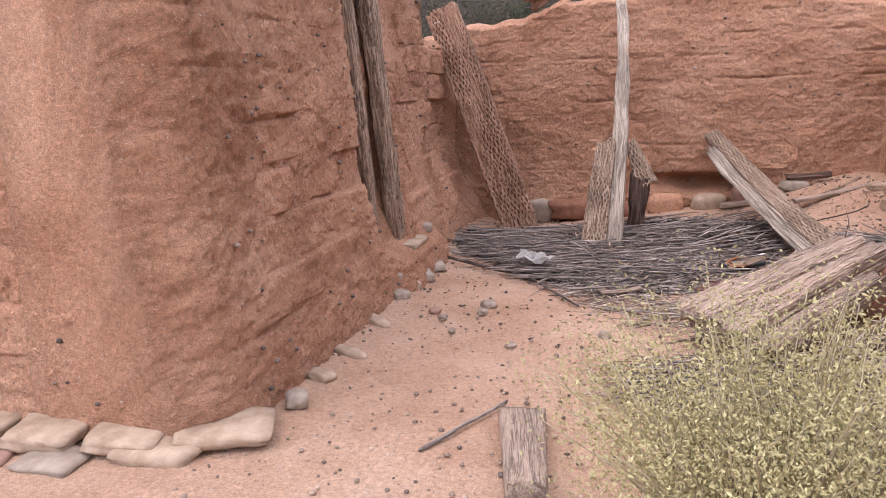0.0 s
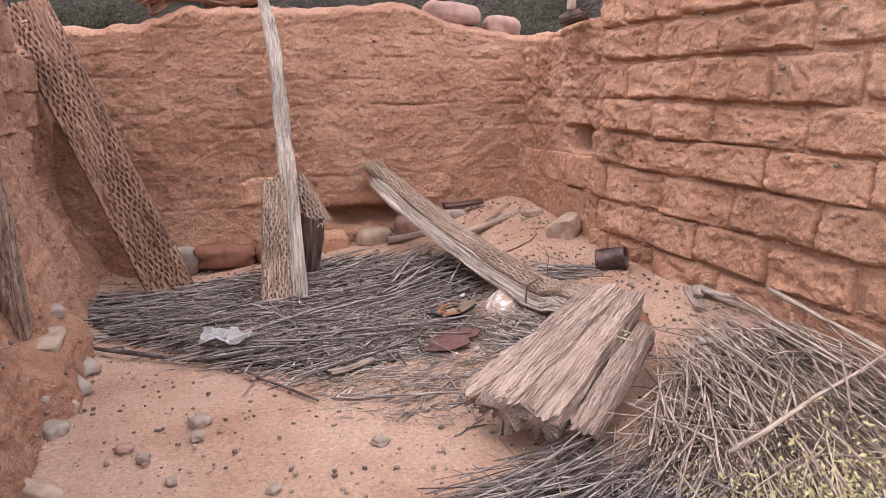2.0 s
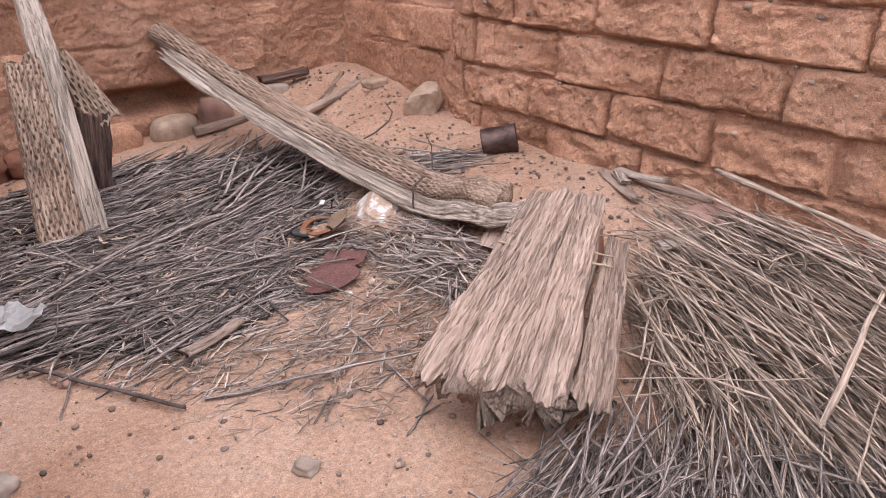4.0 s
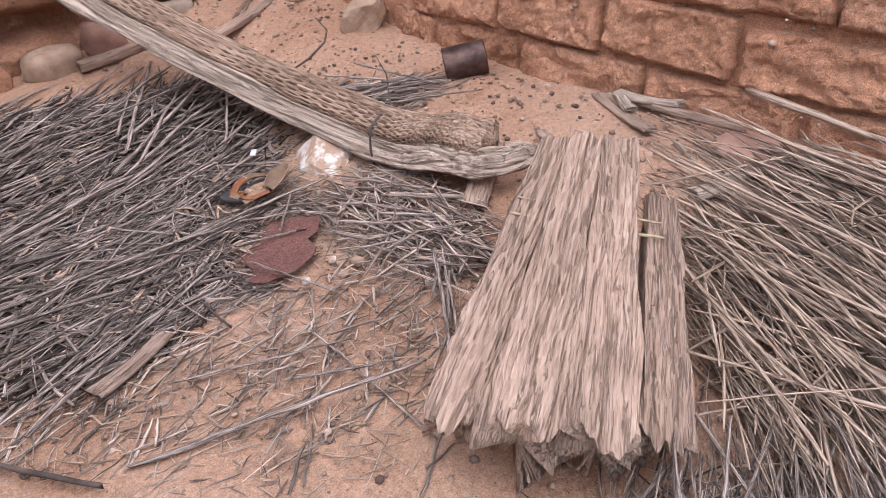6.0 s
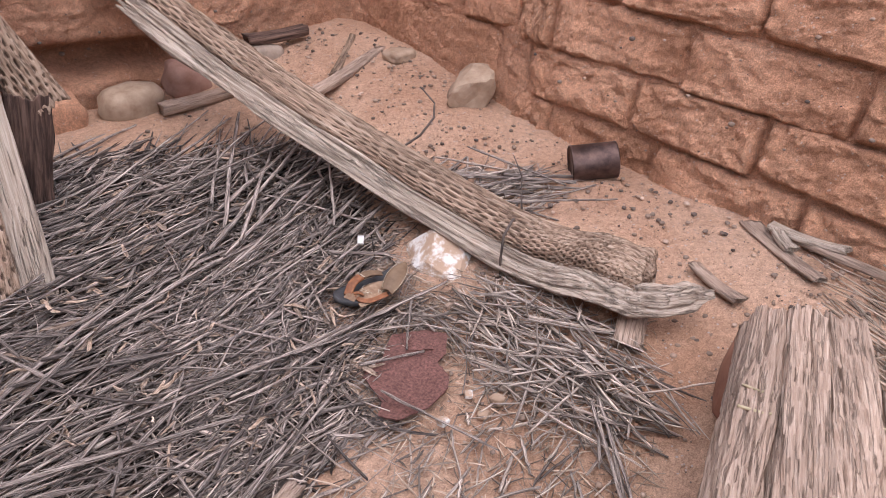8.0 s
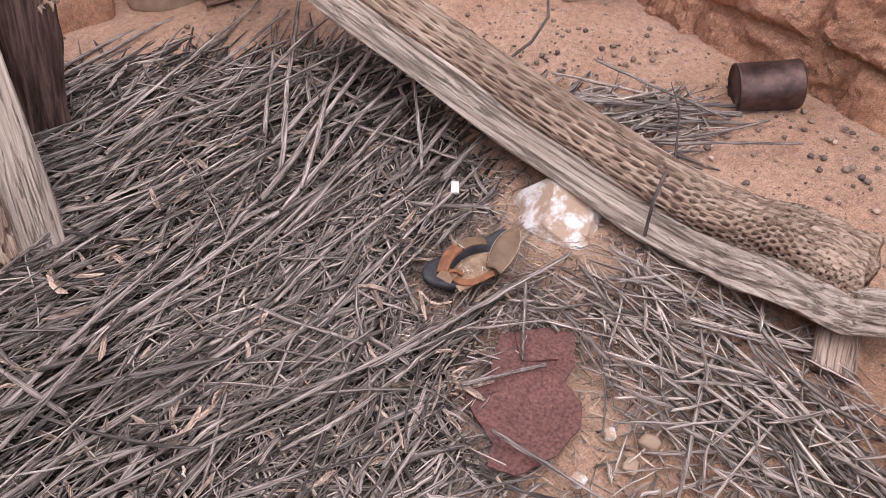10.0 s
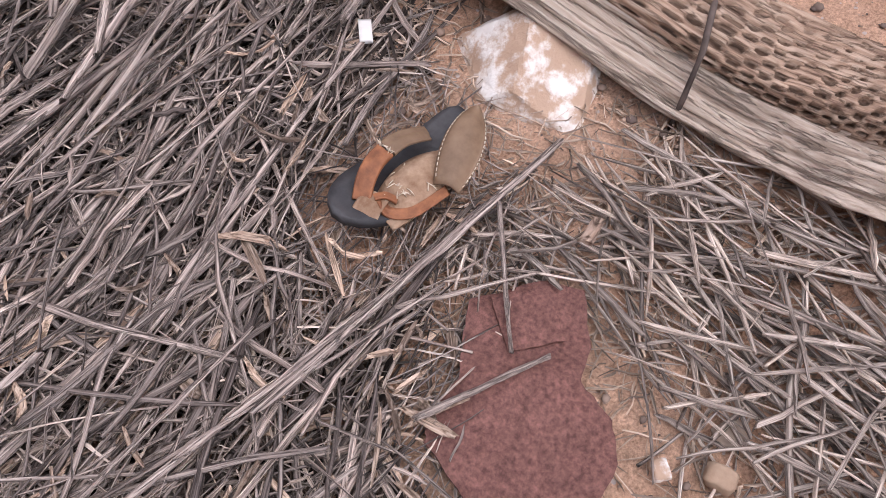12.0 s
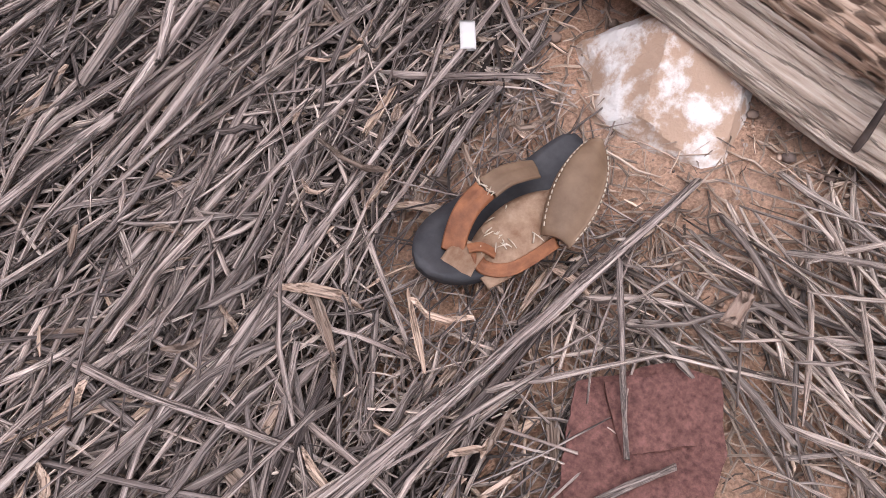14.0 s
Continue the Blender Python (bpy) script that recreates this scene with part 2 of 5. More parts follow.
def tube(verts, faces, pts, radii, sides=5):
    """Adds a tapering tube along pts to the lists."""
    base = len(verts)
    n = len(pts)
    for i, p in enumerate(pts):
        a = Vector(pts[min(i + 1, n - 1)]) - Vector(pts[max(i - 1, 0)])
        a.normalize()
        s = a.cross(Vector((0.13, 0.31, 0.94))).normalized()
        t = a.cross(s)
        for k in range(sides):
            w = 2 * math.pi * k / sides
            verts.append(Vector(p) + (s * math.cos(w) + t * math.sin(w)) * radii[i])
    for i in range(n - 1):
        for k in range(sides):
            a, b = base + i * sides + k, base + i * sides + (k + 1) % sides
            faces.append((a, b, b + sides, a + sides))
    faces.append(tuple(base + k for k in reversed(range(sides))))
    faces.append(tuple(base + (n - 1) * sides + k for k in range(sides)))


def board_mesh(name, length, width, thick, mat, seed=0, segs=60, nw=8, nt=3, grain=0.004, jag=(0.02, 0.02), taper=1.0, round_=0.25, bow=0.0, wave=0.0, freq=55, coarse=0.0, furrow=0.0, net=None, nose=(0.0, 1.0), bores=0, wander=0.0):
    """A rough board or log along z: width along x, thickness along y, frayed ends, furrowed along its grain.
    net: width, length and depth of the holes of a cactus skeleton; nose: the share of the length that narrows and its end size; bores: beetle holes."""
    holes, hr = [], random.Random(seed + 500)
    bored = [(hr.uniform(-0.42, 0.42) * width, hr.uniform(0.05, 0.95) * length, hr.uniform(0.005, 0.009)) for _ in range(bores)]
    ring = []
    for i in range(nw):
        ring.append((-0.5 + i / nw, -0.5))
    for i in range(nt):
        ring.append((0.5, -0.5 + i / nt))
    for i in range(nw):
        ring.append((0.5 - i / nw, 0.5))
    for i in range(nt):
        ring.append((-0.5, 0.5 - i / nt))
    rounded = []
    for u, v in ring:
        a = math.atan2(v, u)
        s = (abs(math.cos(a)) ** 3 + abs(math.sin(a)) ** 3) ** (-1 / 3) * 0.5
        cu, cv = s * math.cos(a), s * math.sin(a)
        rounded.append((u * (1 - round_) + cu * round_, v * (1 - round_) + cv * round_))
    verts, faces = [], []
    k = len(ring)
    for i in range(segs + 1):
        f = i / segs
        w = width * (1 + (taper - 1) * f) * (1 + wave * n3(seed, 3.3, f * length * 4))
        slim = nose[1] + (1 - nose[1]) * smooth01(f / nose[0]) if nose[0] else 1.0
        w *= slim
        for u, v in rounded:
            x, y = u * w, v * thick * slim * (1 + wave * n3(seed + 9, 1.3, f * length * 5))
            end = jag[0] * (1 - f) ** 6 * (0.5 + 0.7 * n3(x * 15 + seed, y * 15, 7.1) + 0.25 * n3(x * 60, y * 60 + seed, 3)) - jag[1] * f ** 6 * (0.5 + 0.7 * n3(x * 15 + seed, y * 15, 1.7) + 0.25 * n3(x * 60, y * 60 + seed, 5))
            z = f * length + end
            sway = wander * n3(seed + 4, f * length * 6, x * 7)
            x, x0 = x + sway, x
            g = grain * (n3(x * freq + seed * 3, y * freq, z * 3.5) + 0.5 * n3(x * freq * 2.3, y * freq * 2.3 + seed, z * 8))
            g += coarse * n3(x * 14 + seed, y * 14, z * 5)
            if furrow:
                g -= furrow * max(0.0, 1 - abs(n3(x * 19 + seed, y * 19, z * 1.3)) * 9) + 0.5 * furrow * max(0.0, 1 - abs(n3(x * 41 + seed, y * 41, z * 3)) * 7)
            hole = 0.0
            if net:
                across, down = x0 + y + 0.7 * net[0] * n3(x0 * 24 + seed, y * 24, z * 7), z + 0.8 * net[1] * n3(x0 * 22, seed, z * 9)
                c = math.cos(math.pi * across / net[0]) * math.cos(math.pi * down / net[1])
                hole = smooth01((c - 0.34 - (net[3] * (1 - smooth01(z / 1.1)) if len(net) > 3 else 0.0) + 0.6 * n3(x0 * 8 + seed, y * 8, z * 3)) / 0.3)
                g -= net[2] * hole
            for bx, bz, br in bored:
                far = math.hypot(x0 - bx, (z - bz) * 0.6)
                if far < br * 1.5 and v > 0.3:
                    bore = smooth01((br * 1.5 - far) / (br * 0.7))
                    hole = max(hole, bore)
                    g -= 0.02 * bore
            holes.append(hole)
            x = x0
            n = Vector((u * thick, v * width, 0)).normalized()
            verts.append((x + n.x * g, y + n.y * g + bow * math.sin(math.pi * f), z))
    for i in range(segs):
        for j in range(k):
            a, b = i * k + j, i * k + (j + 1) % k
            faces.append((a, b, b + k, a + k))
    for i, flip in ((0, True), (segs, False)):
        c = len(verts)
        ctr = sum((Vector(verts[i * k + j]) for j in range(k)), Vector()) / k
        verts.append(ctr + Vector((0, 0, 0.012 if i == 0 else -0.012)))
        for j in range(k):
            a, b = i * k + j, i * k + (j + 1) % k
            faces.append((b, a, c) if flip else (a, b, c))
    me = mesh_of(name, verts, faces, mat, True, [(v[0] + seed * 0.37, v[1], v[2]) for v in verts])
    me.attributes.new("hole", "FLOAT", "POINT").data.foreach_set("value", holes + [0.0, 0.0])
    return me


def between(p, q, side=(1, 0, 0)):
    """The pose of a thing whose z runs from p to q and whose x lies nearest to side."""
    z = (Vector(q) - Vector(p)).normalized()
    y = z.cross(Vector(side)).normalized()
    x = y.cross(z)
    m = Matrix((x, y, z)).transposed().to_4x4()
    m.translation = p
    return m


def along(me, length, path, up=(0, 0, 1)):
    """Bends a board mesh that runs along z to follow path: its x lies across, its y along up."""
    pts = [Vector(p) for p in path]
    n = len(pts) - 1
    u0 = Vector(up)
    for v in me.vertices:
        f = v.co.z / length * n
        i = min(n - 1, max(0, int(f)))
        k = f - i
        a, b = pts[i], pts[i + 1]
        ta = (pts[i + 1] - pts[max(0, i - 1)]) * (1.0 if i == 0 else 0.5)
        tb = (pts[min(n, i + 2)] - pts[i]) * (1.0 if i == n - 1 else 0.5)
        if 0 <= k <= 1:
            c = a * (2 * k ** 3 - 3 * k * k + 1) + ta * (k ** 3 - 2 * k * k + k) + b * (3 * k * k - 2 * k ** 3) + tb * (k ** 3 - k * k)
            t = ta.lerp(tb, k).normalized()
        else:
            t = (b - a).normalized()
            c = a + (b - a) * k
        side = t.cross(u0).normalized()
        top = side.cross(t)
        v.co = c + side * v.co.x + top * v.co.y
    me.update()
    return me


def stone_mesh(name, sx, sy, sz, mat, seed=0, square=0.5, rough=0.18, sub=3, facets=0, faces=()):
    bm = bmesh.new()
    bmesh.ops.create_icosphere(bm, subdivisions=sub, radius=1.0)
    rng = random.Random(seed)
    cuts = [(Vector((rng.uniform(-1, 1), rng.uniform(-1, 1), rng.uniform(-0.6, 1))).normalized(), rng.uniform(0.45, 0.7)) for _ in range(facets)]
    cuts += [(Vector(d).normalized(), lim) for d, lim in faces]
    for v in bm.verts:
        p = v.co.copy()
        m = max(abs(c) for c in p)
        p = p * (1 - square) + (p / m) * square * 0.85
        for d, lim in cuts:
            over = p.dot(d) - lim
            if over > 0:
                p -= d * over * 0.92
        p *= 1 + rough * n3(p.x * 1.4 + seed * 7, p.y * 1.4, p.z * 1.4) + rough * 0.35 * n3(p.x * 4, p.y * 4 + seed, p.z * 4)
        v.co = Vector((p.x * sx, p.y * sy, p.z * sz))
    me = bpy.data.meshes.new(name)
    bm.to_mesh(me)
    bm.free()
    me.materials.append(mat)
    if not facets and not faces:
        me.polygons.foreach_set("use_smooth", [True] * len(me.polygons))
    return me


def stone(name, x, y, z, size, mat, label, seed=0, turn=0.0, tilt=(0, 0), square=0.5, group="", rough=0.18, facets=0, category="stone"):
    """A stone whose underside is sunk a little into what it lies on at height z."""
    ob = new(name, stone_mesh(name, size[0] / 2, size[1] / 2, size[2] / 2, mat, seed, square, rough, 3, facets))
    ob.matrix_world = pose(x, y, z + size[2] * 0.36, tilt[0], tilt[1], turn)
    return tagged(ob, label, category, group)


# ---- ground ----
def axis_steps(lo, hi, step, far, grow=1.35):
    mid = list(np.arange(lo, hi + 1e-6, step))
    a, s = [lo], step
    while a[0] > -far:
        s *= grow
        a.insert(0, a[0] - s)
    b, s = [hi], step
    while b[-1] < far:
        s *= grow
        b.append(b[-1] + s)
    return a[:-1] + mid + b[1:]


def build_ground():
    xs, ys = axis_steps(-2.6, 2.4, 0.03, 400), axis_steps(-0.6, 7.6, 0.03, 400)
    verts, faces = [], []
    for y in ys:
        for x in xs:
            near = 1.0 if abs(x) < 4 and -2 < y < 9 else 0.0
            z = ground_z(x, y) + near * (0.018 * n3(x * 2.1, y * 2.1, 0) + 0.007 * n3(x * 8, y * 8, 4) + 0.003 * n3(x * 24, y * 24, 2))
            if y > 8:
                z += 0.25 * n3(x * 0.5, y * 0.5, 9)
            verts.append((x, y, z))
    nx = len(xs)
    for j in range(len(ys) - 1):
        for i in range(nx - 1):
            a = j * nx + i
            faces.append((a, a + 1, a + nx + 1, a + nx))
    me = mesh_of("ground", verts, faces, M_sand)
    me.materials.append(M_hill)
    for p in me.polygons:
        if p.center.y > 7.0 or abs(p.center.x) > 12 or p.center.y < -12:
            p.material_index = 1
    return tagged(new("ground", me), "pink sandy ground with pebbles, rising to a dark slope", "ground", kind="structure")


ground = build_ground()


# ---- walls ----
def sheet_mesh(name, u0, u1, step, place, top, face, thick, mat, z0=-0.15):
    """A wall along u from z0 to top(u): place(u, depth, z) gives the world place, face(u, z) the depth of its worn face."""
    nu = max(2, int((u1 - u0) / step))
    nz = max(2, int((max(top(u0 + (u1 - u0) * i / 20) for i in range(21)) - z0) / step))
    verts, faces = [], []
    cols = nz + 1 + 3
    for i in range(nu + 1):
        u = u0 + (u1 - u0) * i / nu
        tp = top(u)
        for j in range(nz + 1):
            f = j / nz
            z = z0 + (tp - z0) * f
            d = face(u, z) + 0.05 * smooth01((z - tp + 0.06) / 0.06) ** 2
            verts.append(place(u, d, z))
        verts.append(place(u, thick * 0.45, tp + 0.02 + 0.02 * n3(u * 7, 1, 3)))
        verts.append(place(u, thick * 0.9, tp - 0.02 + 0.02 * n3(u * 7, 4, 3)))
        verts.append(place(u, thick, z0))
    for i in range(nu):
        for j in range(cols - 1):
            a = i * cols + j
            faces.append((a, a + cols, a + cols + 1, a + 1))
    faces.append(tuple(range(cols)))
    faces.append(tuple(nu * cols + j for j in reversed(range(cols))))
    return mesh_of(name, verts, faces, mat)


def worn(u, z, seed, beds, amp=1.0):
    """Depth of an eroded adobe face: long hollows, layers and grains."""
    d = 0.030 * n3(u * 0.9 + seed, z * 1.3, 2) + 0.011 * n3(u * 3 + seed, z * 4, 6) + 0.012 * fract(u * 9, z * 12 + seed, 1, 4) + 0.006 * n3(u * 34, z * 38, seed)
    d += 0.006 - 0.009 * abs(n3(u * 12 + seed, z * 15, 5)) - 0.013 * abs(n3(u * 30, z * 33 + seed, 9)) + 0.006 * n3(u * 70, z * 75, seed)
    for b in beds:
        k = (z - b - 0.012 * n3(u * 2 + b * 9, 3, seed) - 0.006 * n3(u * 9, b, seed)) / 0.008
        if abs(k) < 3:
            d += 0.026 * math.exp(-k * k) * max(0.0, 0.10 + 1.3 * n3(u * 2.4, b * 11, seed))
    return d * amp


BACK_BEDS = [0.46, 0.68, 0.87, 1.05, 1.22, 1.40, 1.57, 1.74]
BACK_TOP = [(-2.2, 1.60), (-1.6, 1.73), (-1.36, 1.73), (-1.1, 1.76), (-0.8, 1.88), (-0.2, 1.905), (0.25, 1.915), (0.7, 1.965), (0.87, 1.965), (1.14, 1.865), (1.36, 1.815), (1.76, 1.76), (2.4, 1.74)]


def lerp_list(pts, u):
    for (a, p), (b, q) in zip(pts, pts[1:]):
        if u <= b:
            return p + (q - p) * max(0.0, (u - a) / (b - a))
    return pts[-1][1]


def back_face(u, z):
    d = worn(u, z, 3.0, BACK_BEDS)
    d += 0.03 * smooth01((z - 1.45) / 0.4)
    hollow = math.exp(-(((u - 0.5) / 0.42) ** 4) - ((z - 0.35) / 0.075) ** 4)
    return d + 0.20 * hollow * smooth01(0.75 + 1.2 * n3(u * 4, z * 6, 7)) - 0.03 * smooth01((0.5 - z) / 0.6) * (1 - hollow)


wall_back = tagged(new("wall_back", sheet_mesh("wall_back", -2.0, 2.1, 0.011, lambda u, d, z: (u, 6.57 + d, z), lambda u: lerp_list(BACK_TOP, u) + 0.018 * n3(u * 6, 2, 8) + 0.01 * n3(u * 17, 2, 8), back_face, 0.45, M_adobe_core)),
                   "ruined red adobe back wall with a worn rounded top", "wall", kind="structure")

LEFT_BEDS = [0.30, 0.50, 0.70, 0.90, 1.10, 1.30, 1.50, 1.70, 1.90, 2.1]


def left_top(u):
    if u < 5.45:
        return 2.35 - 0.06 * smooth01((u - 3) / 2) + 0.03 * n3(u * 4, 5, 1)
    return 2.30 - 0.74 * smooth01((u - 5.42) / 0.22) + 0.03 * n3(u * 6, 5, 1)


def left_face(u, z):
    """Depth from the plane x = -1.42: the wall leans out with u and swells at its foot."""
    lean = 0.11 + 0.065 * (u - 2.5)
    d = worn(u, z, 11.0, LEFT_BEDS, 1.25) + lean * smooth01((z + 0.05) / 0.85) * (0.85 + 0.3 * n3(u * 1.6, z * 2, 5))
    for c, b in enumerate(LEFT_BEDS[:-1]):
        if b < z < b + 0.2:
            k = ((u + 0.29 * (c % 2) + 0.06 * n3(c, 3, 9)) % 0.56 - 0.28) / 0.012
            d += 0.022 * math.exp(-k * k) * max(0.0, 0.4 + n3(u * 3, c, 4))
    d += 0.22 * smooth01((2.30 - u) / 0.30) ** 2 * (0.65 + 0.35 * smooth01(z / 0.8))
    mid = 4.31 - 0.17 * (z - 0.25)
    slot = smooth01((u - mid + 0.42) / 0.30) * smooth01((mid + 0.20 - u) / 0.05) * smooth01((z - 0.22) / 0.06)
    ledge = 0.085 * smooth01((u - 4.0) / 0.1) * smooth01((5.1 - u) / 0.2) * smooth01((0.25 - z) / 0.08)
    return d + 0.075 * slot - ledge


wall_left = tagged(new("wall_left", sheet_mesh("wall_left", 2.02, 6.62, 0.012, lambda u, d, z: (-1.42 - d, u, z), left_top, left_face, 0.75, M_adobe_core)),
                   "tall eroded adobe side wall with an upright plank slot", "wall", kind="structure")


def front_face(u, z):
    d = worn(u, z, 21.0, LEFT_BEDS, 1.2) + 0.20 * smooth01((u + 1.84) / 0.30) ** 2
    return d - 0.06 * smooth01((0.7 - z) / 0.9)


wall_front = tagged(new("wall_front", sheet_mesh("wall_front", -4.2, -1.60, 0.013, lambda u, d, z: (u, 2.06 + d, z), lambda u: 2.3 + 0.04 * n3(u * 4, 7, 2), front_face, 0.55, M_adobe_core)),
                    "thick eroded adobe wall end facing the yard", "wall", kind="structure")

RIGHT_BEDS = [0.19, 0.405, 0.62, 0.855, 1.06, 1.27, 1.50, 1.71, 1.92, 2.13, 2.34]


def right_face(u, z):
    return 0.047 + 0.4 * worn(u, z, 31.0, [])


wall_right = tagged(new("wall_right", sheet_mesh("wall_right", 0.4, 5.36, 0.04, lambda u, d, z: (1.745 + d, u, z), lambda u: 2.34 + 0.03 * n3(u * 4, 7, 2), right_face, 0.5, M_adobe_core)),
                    "tall adobe block wall with deep weathered joints", "wall", kind="structure")


def corner_face(u, z):
    top = smooth01((z - 0.8) / 0.5)
    d = worn(u, z, 41.0, RIGHT_BEDS, 1 + 0.8 * top)
    d += top * (0.03 - 0.055 * abs(n3(u * 6 + 2, z * 7, 3)) - 0.035 * abs(n3(u * 13, z * 15, 8)))
    nich = smooth01((u - 5.40) / 0.03) * smooth01((5.70 - u) / 0.05) * smooth01((z - 0.90) / 0.03) * smooth01((1.10 - z) / 0.03)
    return d + 0.22 * nich + 0.02


wall_corner = tagged(new("wall_corner", sheet_mesh("wall_corner", 5.30, 6.75, 0.011, lambda u, d, z: (1.755 + d, u, z), lambda u: 1.80 - 0.05 * smooth01((u - 5.8) / 0.5) + 0.04 * n3(u * 7, 7, 2), corner_face, 0.45, M_adobe_core)),
                     "low broken adobe wall beside the corner with a square niche", "wall", kind="structure")


# ---- timbers ----
def plank_upright(p, q, width, thick, seed, label, side):
    ob = new("wall_plank", board_mesh("wall_plank", (Vector(q) - Vector(p)).length, width, thick, M_plank, seed, 260, 36, 16, 0.006, (0.04, 0.03), 1.0, 0.35, 0.0, 0.10, coarse=0.010, furrow=0.009, net=(0.012, 0.05, 0.005)))
    ob.matrix_world = between(p, q, side)
    return tagged(ob, label, "plank", "upright wall planks")


plank_upright((-1.635, 4.20, 0.20), (-1.665, 3.86, 2.28), 0.13, 0.07, 1, "weathered grey-brown upright plank set in the adobe wall", (0, 1, 0))
plank_upright((-1.57, 4.46, 0.24), (-1.61, 4.04, 2.28), 0.16, 0.08, 2, "cracked brown upright plank beside its twin in the wall", (0, 1, 0))

leaning = new("leaning_plank", board_mesh("leaning_plank", 2.08, 0.29, 0.10, M_lattice_red, 5, 340, 66, 12, 0.004, (0.10, 0.05), 1.0, 0.35, 0.0, 0.05, coarse=0.006, net=(0.0165, 0.042, 0.013)))
leaning.matrix_world = between((-0.965, 5.88, -0.02), (-1.755, 6.32, 1.89), (1, 0, 0.3))
tagged(leaning, "broad reddish lattice-grained plank leaning on the wall corner", "plank")

# forked post: a pitted slab and a long pale strip, leaning on the back wall
post = empty("forked_post", pose(-0.34, 5.33, 0.0), "bleached split cactus-wood post leaning against the wall", "post")
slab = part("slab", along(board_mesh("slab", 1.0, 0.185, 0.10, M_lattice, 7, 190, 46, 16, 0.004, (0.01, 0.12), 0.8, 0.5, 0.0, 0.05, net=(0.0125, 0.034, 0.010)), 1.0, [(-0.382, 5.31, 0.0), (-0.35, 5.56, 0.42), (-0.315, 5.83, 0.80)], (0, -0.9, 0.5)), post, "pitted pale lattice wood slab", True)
strip = part("strip", along(board_mesh("strip", 2.3, 0.135, 0.08, M_grey, 8, 300, 26, 10, 0.006, (0.01, 0.02), 0.5, 0.4, 0.0, 0.12, coarse=0.014, furrow=0.008), 2.3, [(-0.256, 5.33, -0.01), (-0.222, 5.83, 0.77), (-0.225, 6.02, 1.106), (-0.232, 6.26, 1.655), (-0.305, 6.42, 2.06)], (0, -0.9, 0.5)), post, "long grey bleached strip", True)

stump = empty("dark_stump", pose(-0.06, 5.85, 0.0), "dark burnt broken stump standing behind the post", "stump")
sb = part("trunk", board_mesh("trunk", 0.50, 0.12, 0.12, M_dark, 12, 60, 16, 12, 0.008, (0.0, 0.08), 1.25, 0.7, 0.0, 0.2, coarse=0.014, furrow=0.008), stump)
sb.matrix_world = between((-0.10, 5.86, 0.03), (-0.06, 5.86, 0.52), (1, 0, 0))
sb2 = part("splinter", board_mesh("splinter", 0.44, 0.17, 0.06, M_lattice, 13, 90, 36, 8, 0.005, (0.10, 0.10), 0.45, 0.5, 0.0, 0.15, coarse=0.01, net=(0.0125, 0.034, 0.010)), stump, "pale pitted splintered side")
sb2.matrix_world = between((0.0, 5.82, 0.40), (-0.165, 5.90, 0.80), (1, 0, 0.2))

log = empty("leaning_log", pose(1.1, 4.02, 0.2), "long lattice-grained cactus-wood log leaning on the wall", "log")
CORE = [(1.10, 4.13, 0.245), (1.045, 4.29, 0.262), (1.03, 4.68, 0.205), (0.805, 5.63, 0.405), (0.49, 6.53, 0.745)]
SIDE_FACE = [(1.17, 3.965, 0.315), (1.03, 4.10, 0.265), (0.972, 4.27, 0.250), (0.96, 4.65, 0.195), (0.735, 5.6, 0.395), (0.42, 6.5, 0.735)]
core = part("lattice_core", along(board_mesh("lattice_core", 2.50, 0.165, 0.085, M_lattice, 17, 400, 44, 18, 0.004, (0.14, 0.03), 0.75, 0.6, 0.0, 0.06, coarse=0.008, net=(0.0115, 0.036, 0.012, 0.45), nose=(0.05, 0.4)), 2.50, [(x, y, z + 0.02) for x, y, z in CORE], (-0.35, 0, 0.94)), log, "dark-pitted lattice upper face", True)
pale = part("pale_face", along(board_mesh("pale_face", 2.70, 0.040, 0.095, M_grey, 18, 300, 10, 26, 0.006, (0.10, 0.25), 0.55, 0.4, 0.0, 0.12, coarse=0.016, furrow=0.009, nose=(0.10, 0.35)), 2.70, [(x - 0.012, y, z - 0.025) for x, y, z in SIDE_FACE], (0.5, 0, 0.87)), log, "bleached splitting side of the log", True)
vs, fs = [], []
tube(vs, fs, [(0.945, 4.59, 0.09), (0.93, 4.59, 0.17), (0.94, 4.60, 0.245), (1.02, 4.64, 0.262), (1.10, 4.67, 0.255), (1.13, 4.72, 0.37), (1.12, 4.76, 0.43)], [0.004, 0.005, 0.005, 0.005, 0.004, 0.003, 0.0015], 6)
part("twig_tie", mesh_of("twig_tie", vs, fs, M_twig_dark), log, "grey twig bent round the log", True)

